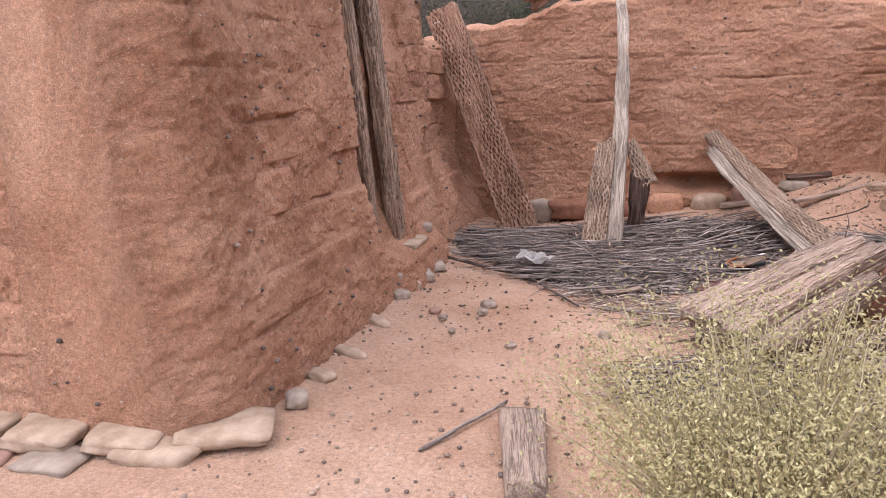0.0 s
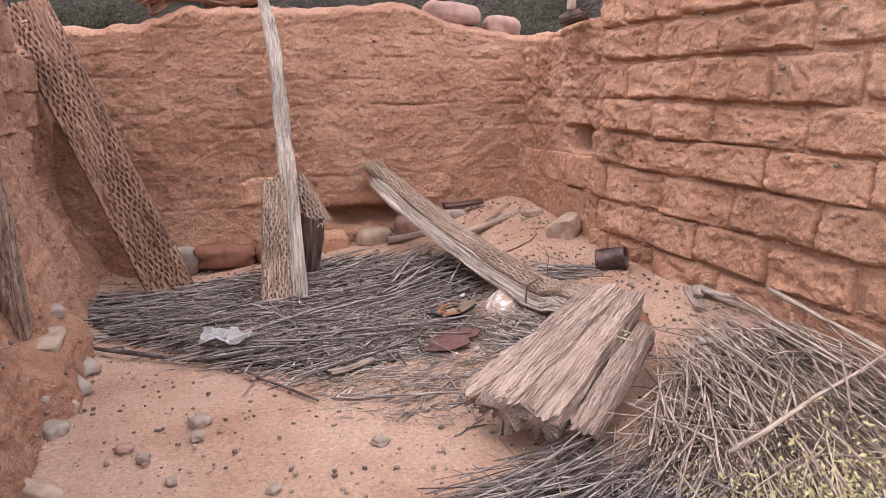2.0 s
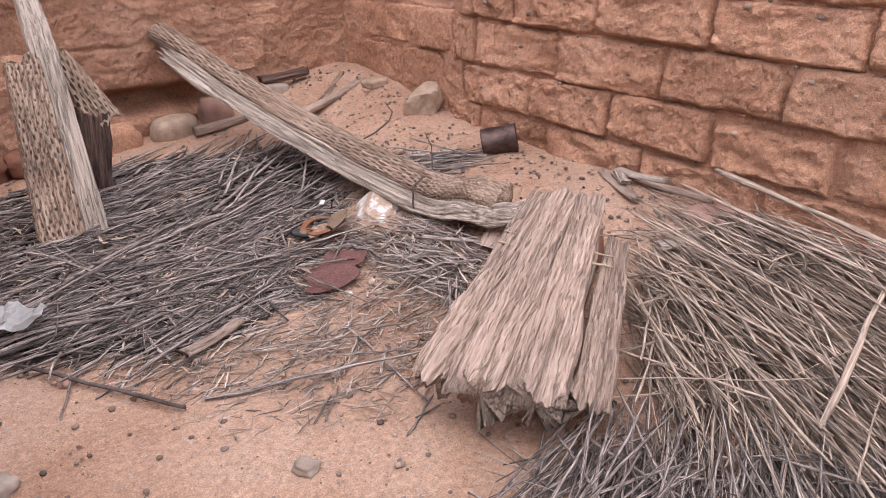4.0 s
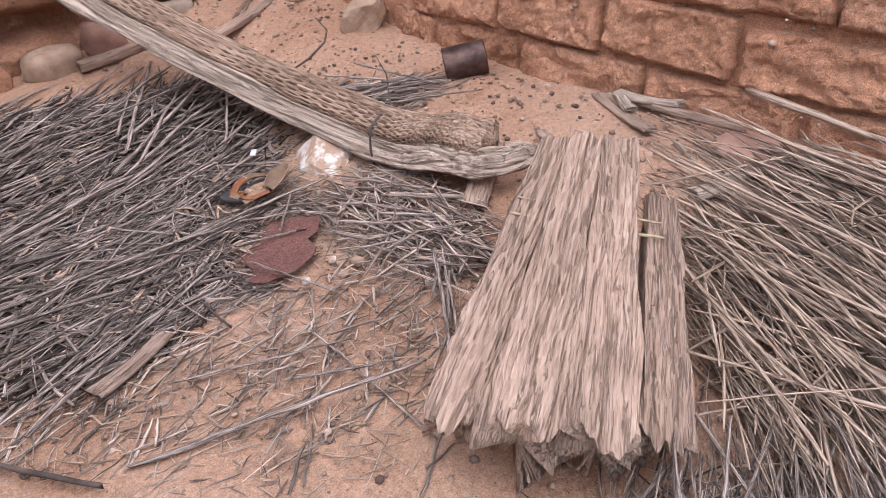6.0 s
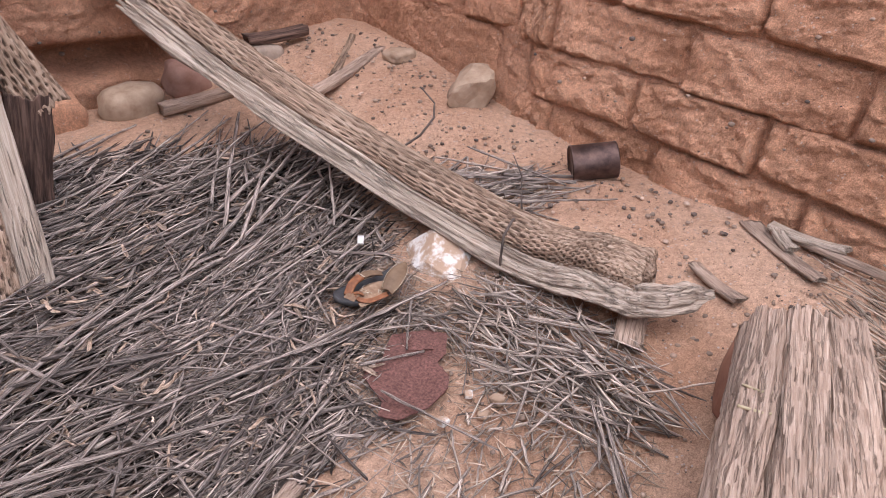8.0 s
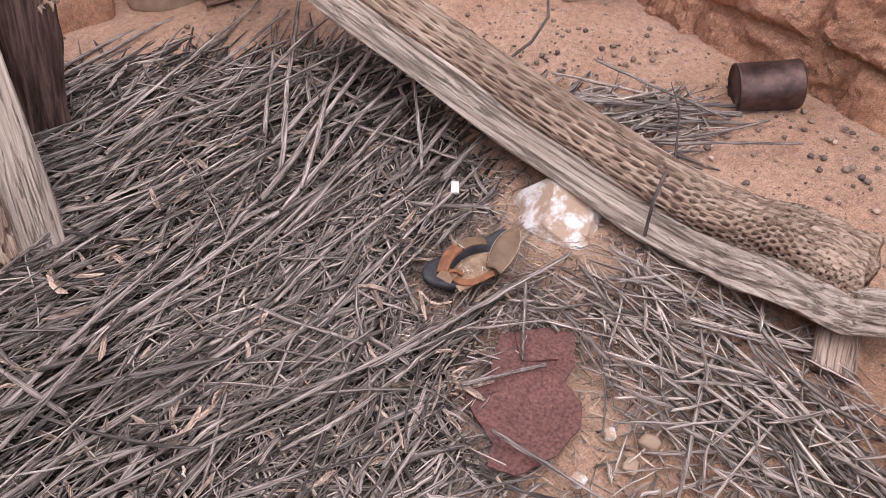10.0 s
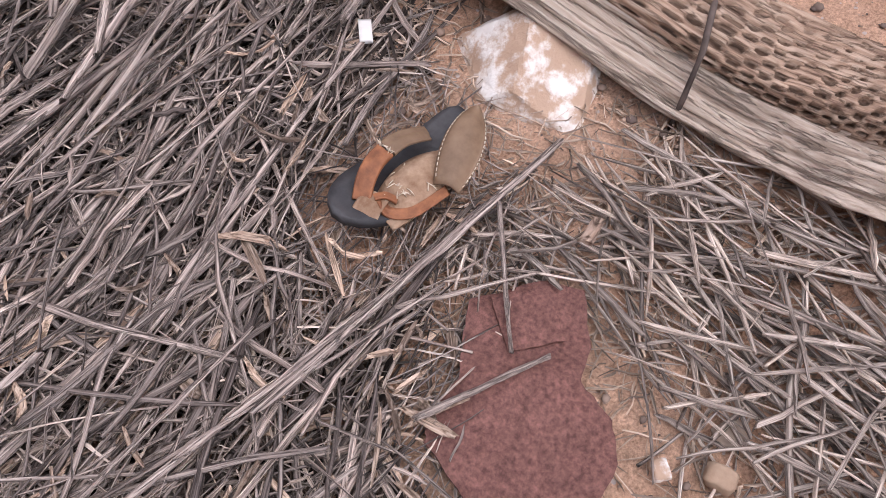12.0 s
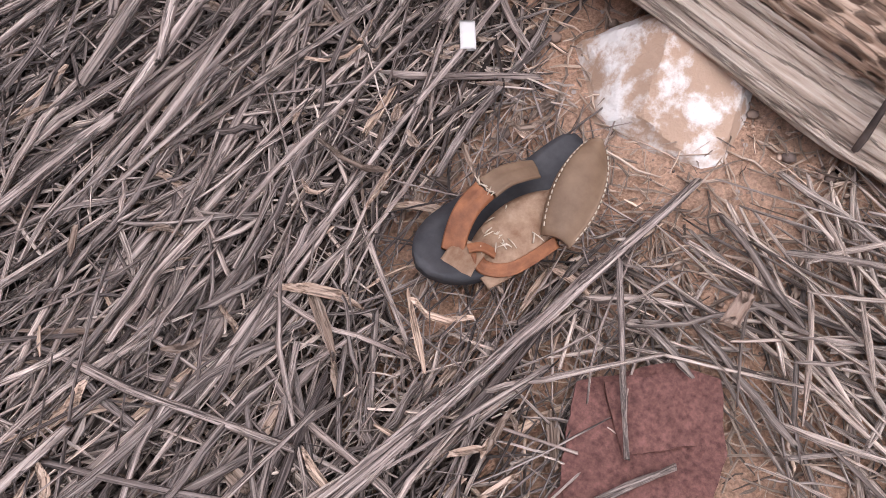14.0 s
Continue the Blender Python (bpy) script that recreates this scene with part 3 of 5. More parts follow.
# split beam: boards side by side, fanning towards the low end
beam = empty("split_beam", pose(0.4, 3.3, 0.1), "thick pale split timber lying tilted on dry sticks", "beam")
BEAM = [((0.125, 3.40, 0.185), (0.918, 3.755, 0.495), 0.115, 0.11, 0.72), ((0.185, 3.27, 0.19), (0.965, 3.695, 0.50), 0.165, 0.12, 0.50), ((0.285, 3.15, 0.18), (1.020, 3.635, 0.485), 0.175, 0.12, 0.52), ((0.435, 3.085, 0.15), (0.985, 3.475, 0.40), 0.125, 0.10, 0.62)]
for i, (p, q, w, th, tp) in enumerate(BEAM):
    p, q = Vector(p) - Vector((0.01, 0.005, 0.055 + 0.005)), Vector(q) - Vector((0, 0, 0.055))
    b = part("beam_board", board_mesh("beam_board", (q - p).length, w, th, M_beam, 30 + i * 3, 240, 60, 22, 0.006, (0.13, 0.05), tp, 0.25, 0.0, 0.10, 75, 0.011, 0.012, (0.009, 0.055, 0.0035), (0.0, 1.0), (6, 9, 7, 3)[i], 0.014), beam)
    b.matrix_world = between(p, q, (0.77, -0.64, 0))
vs, fs = [], []
for k, (a, rad) in enumerate(((0.62, 0.004), (0.68, 0.003))):
    pts = []
    for i in range(13):
        f = 0.05 + 0.9 * i / 12
        lo = Vector((0.10, 3.45, 0.185)).lerp(Vector((0.50, 3.06, 0.15)), f)
        hi = Vector((0.89, 3.79, 0.50)).lerp(Vector((1.05, 3.52, 0.43)), f)
        p = lo.lerp(hi, a)
        pts.append(p + Vector((0, 0, 0.010 + 0.006 * n3(i, k, 2))) + Vector((0.02 * n3(i * 0.6, k, 5), 0.02 * n3(i * 0.6, k, 9), 0)))
    tube(vs, fs, pts, [rad] * 13, 5)
part("tie", mesh_of("tie", vs, fs, M_stem), beam, "twisted fibre tie round the timber", True)

support = new("board_scrap", board_mesh("board_scrap", 0.30, 0.085, 0.03, M_beam, 50, 30, 6, 2, 0.002, (0.01, 0.01)))
support.matrix_world = between((0.935, 4.085, 0.115), (1.10, 4.18, 0.19), (0.5, -0.85, 0))
tagged(support, "short pale board scrap propping the log end", "board")
prop = stone("propping_stone", 1.0, 3.72, ground_z(1.0, 3.72), (0.34, 0.24, 0.28), M_rock_red, "red-brown stone propping the split timber", 77, 20)

# ---- sticks ----
MAIN = [(-1.45, 5.75), (-1.25, 5.2), (-0.85, 4.75), (-0.55, 4.40), (-0.1, 4.25), (0.25, 4.38), (0.50, 4.62), (0.72, 4.80), (0.85, 5.15), (0.95, 5.65), (0.3, 6.12), (-0.5, 6.08), (-1.2, 6.05)]
REEDS = [(-0.05, 3.02), (0.35, 3.12), (0.60, 2.98), (1.05, 3.45), (1.40, 3.62), (1.72, 3.55), (1.76, 2.2), (0.9, 1.9), (0.3, 2.3), (0.05, 2.7)]


def inside(poly, x, y):
    hit = False
    for (x0, y0), (x1, y1) in zip(poly, poly[1:] + poly[:1]):
        if (y0 > y) != (y1 > y) and x < (x1 - x0) * (y - y0) / (y1 - y0) + x0:
            hit = not hit
    return hit


def stick_points(rng, x, y, z, ang, length, lift, bend, n=5):
    c, s = math.cos(ang), math.sin(ang)
    k1, k2 = rng.uniform(-bend, bend), rng.uniform(-bend, bend) * 0.5
    pts = []
    for i in range(n):
        f = i / (n - 1) - 0.5
        w = k1 * (0.25 - f * f) * length + k2 * math.sin(f * 9) * length * 0.3
        pts.append((x + c * f * length - s * w, y + s * f * length + c * w, z + lift * f * length + abs(k2) * 0.05 * (0.25 - f * f)))
    return pts


def scatter(rng, n, where, angle, length, radius, height, bend=0.10, lift=0.06):
    """Rows of points and radius for n sticks; where() gives x, y."""
    out = []
    while len(out) < n:
        x, y = where()
        L = length()
        r = radius()
        a = angle(x, y)
        h = height(x, y)
        z = ground_z(x, y) + r + max(0.0, h) * rng.random()
        lf = rng.uniform(-lift, lift)
        pts = stick_points(rng, x, y, z, a, L, lf, bend)
        pts = [(p[0], p[1], max(p[2], ground_z(p[0], p[1]) + r * 0.6)) for p in pts]
        if any(abs(p[0]) > 1.70 or p[1] > 6.5 for p in pts):
            continue
        way = [(a[0] + (b[0] - a[0]) * k / 4, a[1] + (b[1] - a[1]) * k / 4) for a, b in zip(pts, pts[1:]) for k in range(5)]
        if r > 0.0022 and any(math.hypot(p[0] - cx, p[1] - cy) < cr for p in way for cx, cy, cr in ((0.45, 4.46, 0.16), (0.50, 4.80, 0.10), (0.66, 4.83, 0.11), (0.87, 4.80, 0.12))):
            continue
        out.append((pts, r))
    return out


def in_poly(rng, poly):
    xs, ys = [p[0] for p in poly], [p[1] for p in poly]

    def pick():
        while True:
            x, y = rng.uniform(min(xs), max(xs)), rng.uniform(min(ys), max(ys))
            if inside(poly, x, y):
                return x, y
    return pick


def main_angle(rng, wild=0.22):
    def a(x, y):
        base = 14 + 16 * smooth01((x + 0.2) / 0.6) * smooth01((y - 4.5) / 0.3)
        if rng.random() < wild:
            return radians(rng.uniform(0, 180))
        return radians(rng.gauss(base, 17))
    return a


def joined(rows, name, mat, sides=6, forks=0.0):
    """Broken sticks in one mesh: kinked, uneven round, some split flat, some forked."""
    r = random.Random(len(rows))
    vs, fs, rest = [], [], []
    more = []
    for pts, rad in rows:
        if r.random() < forks:
            a, b = Vector(pts[2]), Vector(pts[4])
            d = b - a
            turn = Matrix.Rotation(r.choice((-1, 1)) * r.uniform(0.3, 0.7), 3, "Z")
            more.append(([a + turn @ d * (f * r.uniform(0.5, 1.0)) for f in (0, 0.25, 0.5, 0.75, 1)], rad * 0.6))
    for q, (pts, rad) in enumerate(rows + more):
        p = [Vector(c) for c in pts]
        L = (p[0] - p[-1]).length
        n = 4 if sides < 6 else 7
        flat, spin = r.uniform(0.4, 1.0), r.uniform(0, 3.14)
        base = len(vs)
        kink = rad * r.uniform(0.2, 1.1)
        axis = (p[-1] - p[0]).normalized()
        s1 = axis.cross(Vector((0.13, 0.31, 0.94))).normalized()
        s2 = axis.cross(s1)
        a1, a2 = s1 * math.cos(spin) + s2 * math.sin(spin), s2 * math.cos(spin) - s1 * math.sin(spin)
        ends = (r.uniform(0.35, 1.0), r.uniform(0.25, 0.9))
        for i in range(n):
            f = i / (n - 1) * (len(p) - 1)
            k = min(len(p) - 2, int(f))
            c = p[k].lerp(p[k + 1], f - k) + (a1 * r.uniform(-1, 1) + a2 * r.uniform(-1, 1)) * kink * 0.6
            w = rad * (ends[0] if i == 0 else ends[1] if i == n - 1 else r.uniform(0.85, 1.1))
            for m in range(sides):
                t = 2 * math.pi * m / sides
                k2 = w * r.uniform(0.82, 1.15)
                vs.append(c + a1 * (math.cos(t) * k2) + a2 * (math.sin(t) * k2 * flat) + (axis * rad * r.uniform(-1.6, 1.6) if i in (0, n - 1) else Vector()))
                rest.append((rad * math.cos(t) + q * 0.173, rad * math.sin(t), i * L / (n - 1)))
        for i in range(n - 1):
            for m in range(sides):
                a, b = base + i * sides + m, base + i * sides + (m + 1) % sides
                fs.append((a, b, b + sides, a + sides))
        fs.append(tuple(base + m for m in reversed(range(sides))))
        fs.append(tuple(base + (n - 1) * sides + m for m in range(sides)))
    return mesh_of(name, vs, fs, mat, sides >= 6, rest)


def flakes(rng, n, where, size, height, name, mat):
    """Torn bark and split slivers: thin curled plates with ragged ends."""
    vs, fs, rest = [], [], []
    for q in range(n):
        x, y = where()
        L, W = size()
        a, up, curl, roll = rng.uniform(0, 6.283), rng.uniform(-0.25, 0.25), rng.uniform(-1.2, 1.2), rng.uniform(-0.6, 0.6)
        z = ground_z(x, y) + 0.004 + height(x, y) * rng.random()
        m = pose(x, y, z) @ Matrix.Rotation(a, 4, "Z") @ Matrix.Rotation(up, 4, "Y") @ Matrix.Rotation(roll, 4, "X")
        base = len(vs)
        for lay in (0, 1):
            for i in range(4):
                f = i / 3 - 0.5
                w = W * (0.35 + rng.uniform(0.3, 0.7) * (1 - abs(2 * f) ** 2))
                for v in (-1, 0, 1):
                    co = Vector((f * L + rng.uniform(-0.08, 0.08) * L, v * w / 2, curl * f * f * L - 0.25 * abs(v) * w * curl - 0.0012 * lay))
                    vs.append(m @ co)
                    rest.append((co.y + q * 0.11, co.z, co.x))
        for i in range(3):
            for v in range(2):
                c = base + i * 3 + v
                fs += [(c, c + 3, c + 4, c + 1), (c + 12, c + 13, c + 16, c + 15)]
            for v in (0, 2):
                c = base + i * 3 + v
                fs.append((c, c + 12, c + 15, c + 3))
        for i in (0, 3):
            for v in range(2):
                c = base + i * 3 + v
                fs.append((c, c + 1, c + 13, c + 12))
    return mesh_of(name, vs, fs, mat, False, rest)


def main_height(x, y):
    return (0.080 - 0.022 * smooth01((x + 0.3) / 0.3)) * smooth01((6.0 - y) / 0.3) * smooth01((y - 4.2) / 0.5) * smooth01((x + 1.5) / 0.5) * smooth01((1.0 - x) / 0.5)


rng = random.Random(5)
brush = empty("brush_pile", pose(0, 5.2, 0), "heap of grey dry sticks spread over the sand", "brush pile")
NEAR = [(-0.25, 4.35), (0.25, 4.30), (0.62, 4.55), (0.80, 4.95), (0.75, 5.35), (0.2, 5.4), (-0.2, 4.9)]
rows = scatter(rng, 3600, in_poly(rng, MAIN), main_angle(rng, 0.26), lambda: rng.uniform(0.06, 0.55), lambda: 0.0013 + 0.0062 * rng.random() ** 2.3, main_height, 0.2)
rows += scatter(rng, 900, in_poly(rng, NEAR), main_angle(rng, 0.45), lambda: rng.uniform(0.04, 0.28), lambda: 0.0013 + 0.0050 * rng.random() ** 2.0, main_height, 0.2)
chips = scatter(rng, 1000, in_poly(rng, MAIN), lambda x, y: radians(rng.uniform(0, 180)), lambda: rng.uniform(0.03, 0.14), lambda: rng.uniform(0.0012, 0.004), lambda x, y: 0.3 * main_height(x, y) + 0.02)
chips += scatter(rng, 2200, in_poly(rng, NEAR), lambda x, y: radians(rng.uniform(0, 180)), lambda: rng.uniform(0.015, 0.10), lambda: rng.uniform(0.0010, 0.0036), lambda x, y: 0.9 * main_height(x, y))
tagged(part("bark_litter", flakes(rng, 1500, in_poly(rng, MAIN), lambda: (rng.uniform(0.02, 0.10), rng.uniform(0.005, 0.018)), lambda x, y: 1.1 * main_height(x, y), "bark_litter", M_bark), brush, "", True), "torn curled bark flakes and slivers", kind="stuff")
tagged(part("chip_litter", joined(chips, "chip_litter", M_chip, 4), brush, "", True), "pale broken stick ends", kind="stuff")
# low twigs whose dark colour stands in for shade inside the heap
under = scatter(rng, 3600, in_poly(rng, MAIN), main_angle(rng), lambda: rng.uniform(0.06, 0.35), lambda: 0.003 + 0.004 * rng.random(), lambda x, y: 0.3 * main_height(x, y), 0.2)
tagged(part("rotten_layer", joined(under, "rotten_layer", M_gap_shade, 4), brush, "", True), "rotten twigs, coloured dark as the shade between the grey sticks", kind="stuff")
tagged(part("stick_tangle", joined(rows, "stick_tangle", M_stick, 6, 0.12), brush, "", True), "tangled thin grey sticks and chips", kind="stuff")

unit_sticks = []
for i in range(12):
    r2 = random.Random(100 + i)
    vs, fs = [], []
    pts = [Vector((0.012 * n3(k * 0.3, i * 3.1, 1) + 0.002 * r2.uniform(-1, 1), 0.012 * n3(k * 0.3, i * 3.1, 5) + 0.002 * r2.uniform(-1, 1), k / 11)) for k in range(12)]
    tube(vs, fs, pts, [0.019 * (r2.uniform(0.55, 0.9) if k in (0, 11) else 1 - 0.25 * k / 11 + r2.uniform(-0.1, 0.1)) for k in range(12)], 6)
    flat = r2.uniform(0.5, 1.0)
    for k, v in enumerate(vs):
        c = pts[k // 6]
        d = v - c
        vs[k] = c + Vector((d.x * flat, d.y, d.z)) * r2.uniform(0.86, 1.14) + (Vector((0, 0, r2.uniform(-0.02, 0.02))) if k // 6 in (0, 11) else Vector())
    unit_sticks.append((vs, fs))
UNIT = {}


def single_stick(name, p, q, r, mat, parent, k):
    """One stick from p to q, on one of a few shared meshes."""
    L = (Vector(q) - Vector(p)).length
    slim = min((0.22, 0.35, 0.5, 0.75, 1.0, 1.4), key=lambda s: abs(r / L / 0.019 - s))
    key = (k % 12, slim, mat.name)
    if key not in UNIT:
        vs, fs = unit_sticks[k % 12]
        vv = []
        for i, v in enumerate(vs):
            ring = i // 6
            c = sum((vs[ring * 6 + j] for j in range(6)), Vector()) / 6
            vv.append(c + (v - c) * slim)
        UNIT[key] = mesh_of("stick", vv, fs, mat, True, [(v.x * 0.5 + k * 0.3, v.y * 0.5, v.z * 0.5) for v in vv])
    ob = new(name, UNIT[key])
    ob.parent = parent
    m = between(p, q, (0.3, 0.2, 0.9))
    ob.matrix_world = m @ Matrix.Scale(L, 4)
    return ob


rows = scatter(rng, 210, in_poly(rng, MAIN), main_angle(rng, 0.04), lambda: rng.uniform(0.25, 0.95), lambda: 0.0035 + 0.0065 * rng.random() ** 1.7, lambda x, y: 0.02 + main_height(x, y), 0.03, 0.04)
for k, (pts, r) in enumerate(rows):
    single_stick("stick", pts[0], pts[-1], r, M_stick, brush, k)

# sticks strewn between the heap, the timber and the log
strewn = empty("strewn_sticks", pose(0.8, 4.2, 0), "grey dry sticks strewn beside the rusted sheet", "sticks")
SIDE = [(0.58, 4.60), (0.92, 4.55), (0.98, 4.15), (0.88, 3.85), (0.60, 3.95), (0.58, 4.3)]
rows = scatter(rng, 330, in_poly(rng, SIDE), lambda x, y: radians(rng.gauss(-86, 42)), lambda: rng.uniform(0.06, 0.36), lambda: 0.0016 + 0.004 * rng.random() ** 1.5, lambda x, y: 0.05)
rows += scatter(rng, 160, in_poly(rng, [(0.9, 5.6), (1.35, 5.0), (1.45, 4.75), (1.15, 4.7), (1.0, 5.2)]), lambda x, y: radians(rng.gauss(-5, 35)), lambda: rng.uniform(0.08, 0.4), lambda: 0.002 + 0.005 * rng.random() ** 1.5, lambda x, y: 0.03)
rows += scatter(rng, 260, in_poly(rng, [(-0.6, 4.35), (0.1, 4.25), (0.65, 4.45), (0.75, 3.95), (0.2, 3.45), (-0.15, 3.7)]), lambda x, y: radians(rng.uniform(-20, 60)), lambda: rng.uniform(0.03, 0.22), lambda: rng.uniform(0.0015, 0.005), lambda x, y: 0.012)
litter = scatter(rng, 1700, in_poly(rng, [(-0.6, 4.4), (0.1, 4.25), (0.65, 4.9), (1.0, 4.7), (1.1, 4.1), (0.75, 3.85), (0.2, 3.45), (-0.3, 3.7)]), lambda x, y: radians(rng.uniform(0, 180)), lambda: rng.uniform(0.015, 0.09), lambda: rng.uniform(0.001, 0.003), lambda x, y: 0.015)
litter += scatter(rng, 1300, in_poly(rng, [(0.45, 4.35), (0.95, 4.35), (1.15, 4.62), (1.12, 5.0), (0.85, 5.2), (0.62, 4.95), (0.5, 4.7)]), lambda x, y: radians(rng.uniform(0, 180)), lambda: 0.012 + 0.09 * rng.random() ** 1.6, lambda: rng.uniform(0.0008, 0.0028), lambda x, y: 0.012, 0.35)
tagged(part("litter", joined(litter, "litter", M_reed, 4), strewn, "", True), "tan bark flakes and fibres", kind="stuff")
tagged(part("stick_tangle", joined(rows, "stick_tangle", M_chip, 6, 0.15), strewn, "", True), "thin grey sticks and splinters", kind="stuff")
LONG = [((-0.30, 3.92, 0.02), (0.36, 3.70, 0.05), 0.009), ((-1.35, 4.86, 0.04), (-0.72, 4.46, 0.03), 0.016), ((-0.72, 4.46, 0.03), (-0.36, 3.90, 0.02), 0.009), ((-0.1, 4.1, 0.02), (0.30, 3.92, 0.03), 0.007),
        ((-0.743, 2.17, 0.015), (-0.52, 2.58, 0.03), 0.010), ((1.10, 5.15, 0.22), (1.45, 4.72, 0.27), 0.007), ((1.0, 4.9, 0.18), (1.5, 4.66, 0.27), 0.006), ((0.30, 4.40, 0.06), (0.42, 4.08, 0.03), 0.007),
        ((0.63, 4.67, 0.075), (0.475, 4.505, 0.055), 0.004), ((0.32, 4.525, 0.055), (0.51, 4.468, 0.055), 0.005),
        ((1.315, 5.158, 0.285), (1.388, 4.72, 0.275), 0.006), ((1.126, 4.928, 0.24), (1.434, 4.842, 0.275), 0.007), ((1.162, 4.776, 0.24), (1.455, 4.538, 0.275), 0.008), ((0.112, 3.904, 0.02), (0.337, 3.767, 0.03), 0.006), ((0.261, 4.041, 0.02), (0.22, 3.507, 0.02), 0.005),
        ((0.70, 4.02, 0.09), (0.43, 3.68, 0.04), 0.007), ((0.74, 4.03, 0.08), (0.40, 3.60, 0.03), 0.006), ((0.68, 3.94, 0.06), (0.36, 3.62, 0.03), 0.006), ((0.66, 3.98, 0.05), (0.44, 3.56, 0.02), 0.005), ((1.0, 4.62, 0.20), (0.96, 4.30, 0.16), 0.007)]
for k, (p, q, r) in enumerate(LONG):
    single_stick("stick", p, q, r, M_twig_dark if k in (1, 2) else M_stick, strewn, k + 3)

vs, fs = [], []
tube(vs, fs, [(1.47, 5.64, 0.37), (1.43, 5.50, 0.345), (1.34, 5.40, 0.325), (1.20, 5.32, 0.30), (1.06, 5.29, 0.27)], [0.003, 0.004, 0.005, 0.005, 0.004], 6)
tagged(new("bent_twig", mesh_of("bent_twig", vs, fs, M_twig_dark)), "bent dark twig lying on the sand", "twig")

# fan of long reeds at the foot of the block wall
reeds = empty("reed_pile", pose(1.0, 2.9, 0), "fanned heap of long dry reeds and twigs", "brush pile")


def reed_angle(x, y):
    return radians(rng.gauss(5 + 58 * smooth01((x + 0.1) / 1.3), 12) if rng.random() > 0.15 else rng.uniform(0, 180))


def reed_height(x, y):
    return 0.09 * smooth01((x + 0.3) / 0.5) * smooth01((3.6 - y) / 0.3)


rows = scatter(rng, 3000, in_poly(rng, REEDS), reed_angle, lambda: rng.uniform(0.12, 0.6), lambda: 0.0012 + 0.0034 * rng.random() ** 2.0, reed_height, 0.07)
tagged(part("reed_tangle", joined([w for w in rows if w[0][2][0] > 0.45 + 0.5 * (3.3 - w[0][2][1])], "reed_tangle", M_reed, 6, 0.05), reeds, "", True), "thin tan reeds and stems", kind="stuff")
tagged(part("twig_tangle", joined([w for w in rows if w[0][2][0] <= 0.45 + 0.5 * (3.3 - w[0][2][1])], "twig_tangle", M_stick, 6, 0.1), reeds, "", True), "grey twigs under the timber", kind="stuff")
rows = scatter(rng, 190, in_poly(rng, REEDS), reed_angle, lambda: rng.uniform(0.35, 0.85), lambda: rng.uniform(0.0028, 0.0052), lambda x, y: 0.05 + reed_height(x, y), 0.03)
for k, (pts, r) in enumerate(rows):
    single_stick("reed", pts[0], pts[-1], r, M_reed if pts[2][0] > 0.4 + 0.5 * (3.3 - pts[2][1]) else M_stick, reeds, k)
for k, (p, q, r) in enumerate([((1.72, 3.62, 0.42), (1.60, 2.75, 0.36), 0.012), ((1.62, 3.70, 0.36), (1.42, 2.85, 0.34), 0.010), ((0.70, 2.62, 0.24), (1.66, 2.86, 0.40), 0.011)]):
    single_stick("reed", p, q, r, M_reed, reeds, k)

# ---- stones ----
SILL = "flat tan sandstone slab under the adobe wall end"
for i, (x, y, sx, sy, sz, turn) in enumerate([(-2.36, 1.95, 0.30, 0.30, 0.075, 4), (-2.06, 1.99, 0.30, 0.30, 0.08, 6), (-1.76, 2.04, 0.31, 0.32, 0.075, 10), (-1.45, 2.13, 0.39, 0.28, 0.065, 22)]):
    stone("sill_stone", x, y, 0.028, (sx, sy, sz * 0.8), M_rock, SILL, 200 + i, turn, (3, 2), 0.97, "wall footing stones", 0.08)
for i, (x, y, sx, sy, sz, turn) in enumerate([(-1.95, 1.86, 0.26, 0.2, 0.06, 0), (-1.62, 1.98, 0.34, 0.2, 0.09, 8), (-2.2, 1.82, 0.2, 0.2, 0.06, 10)]):
    stone("footing_stone", x, y, -0.02, (sx, sy, sz), (M_rock_grey, M_rock, M_rock_pink)[i], "half-buried footing stone below the wall slabs", 210 + i, turn, (0, 0), 0.7, "wall footing stones")
stone("pale_stone", -1.33, 2.45, 0.0, (0.10, 0.11, 0.08), M_rock_grey, "small pale grey stone at the wall corner", 214, 30)
for i, (x, y, z, s, mt) in enumerate([(-1.52, 4.50, 0.20, (0.16, 0.34, 0.06), M_rock), (-1.47, 4.24, 0.13, (0.13, 0.20, 0.08), M_rock_pink), (-1.50, 4.08, 0.07, (0.13, 0.13, 0.11), M_rock_grey), (-1.55, 4.86, 0.22, (0.13, 0.12, 0.09), M_rock_grey),
                                   (-1.40, 4.62, 0.02, (0.12, 0.20, 0.07), M_rock_grey), (-1.41, 4.36, 0.01, (0.13, 0.16, 0.09), M_rock_grey), (-1.42, 4.14, 0.0, (0.12, 0.12, 0.09), M_rock), (-1.42, 3.95, 0.0, (0.10, 0.10, 0.07), M_rock_grey),
                                   (-1.40, 3.50, -0.02, (0.08, 0.20, 0.06), M_rock), (-1.39, 3.05, -0.03, (0.08, 0.24, 0.07), M_rock), (-1.38, 2.75, -0.02, (0.08, 0.12, 0.06), M_rock)]):
    stone("ledge_stone", x + 0.02, y, z, (1.15 * s[0], 1.15 * s[1], 0.9 * s[2]), mt, "rough footing stone along the plank wall", 220 + i, 7 * i, (4 * (i % 3), 0), 0.8, "stones along the plank wall")
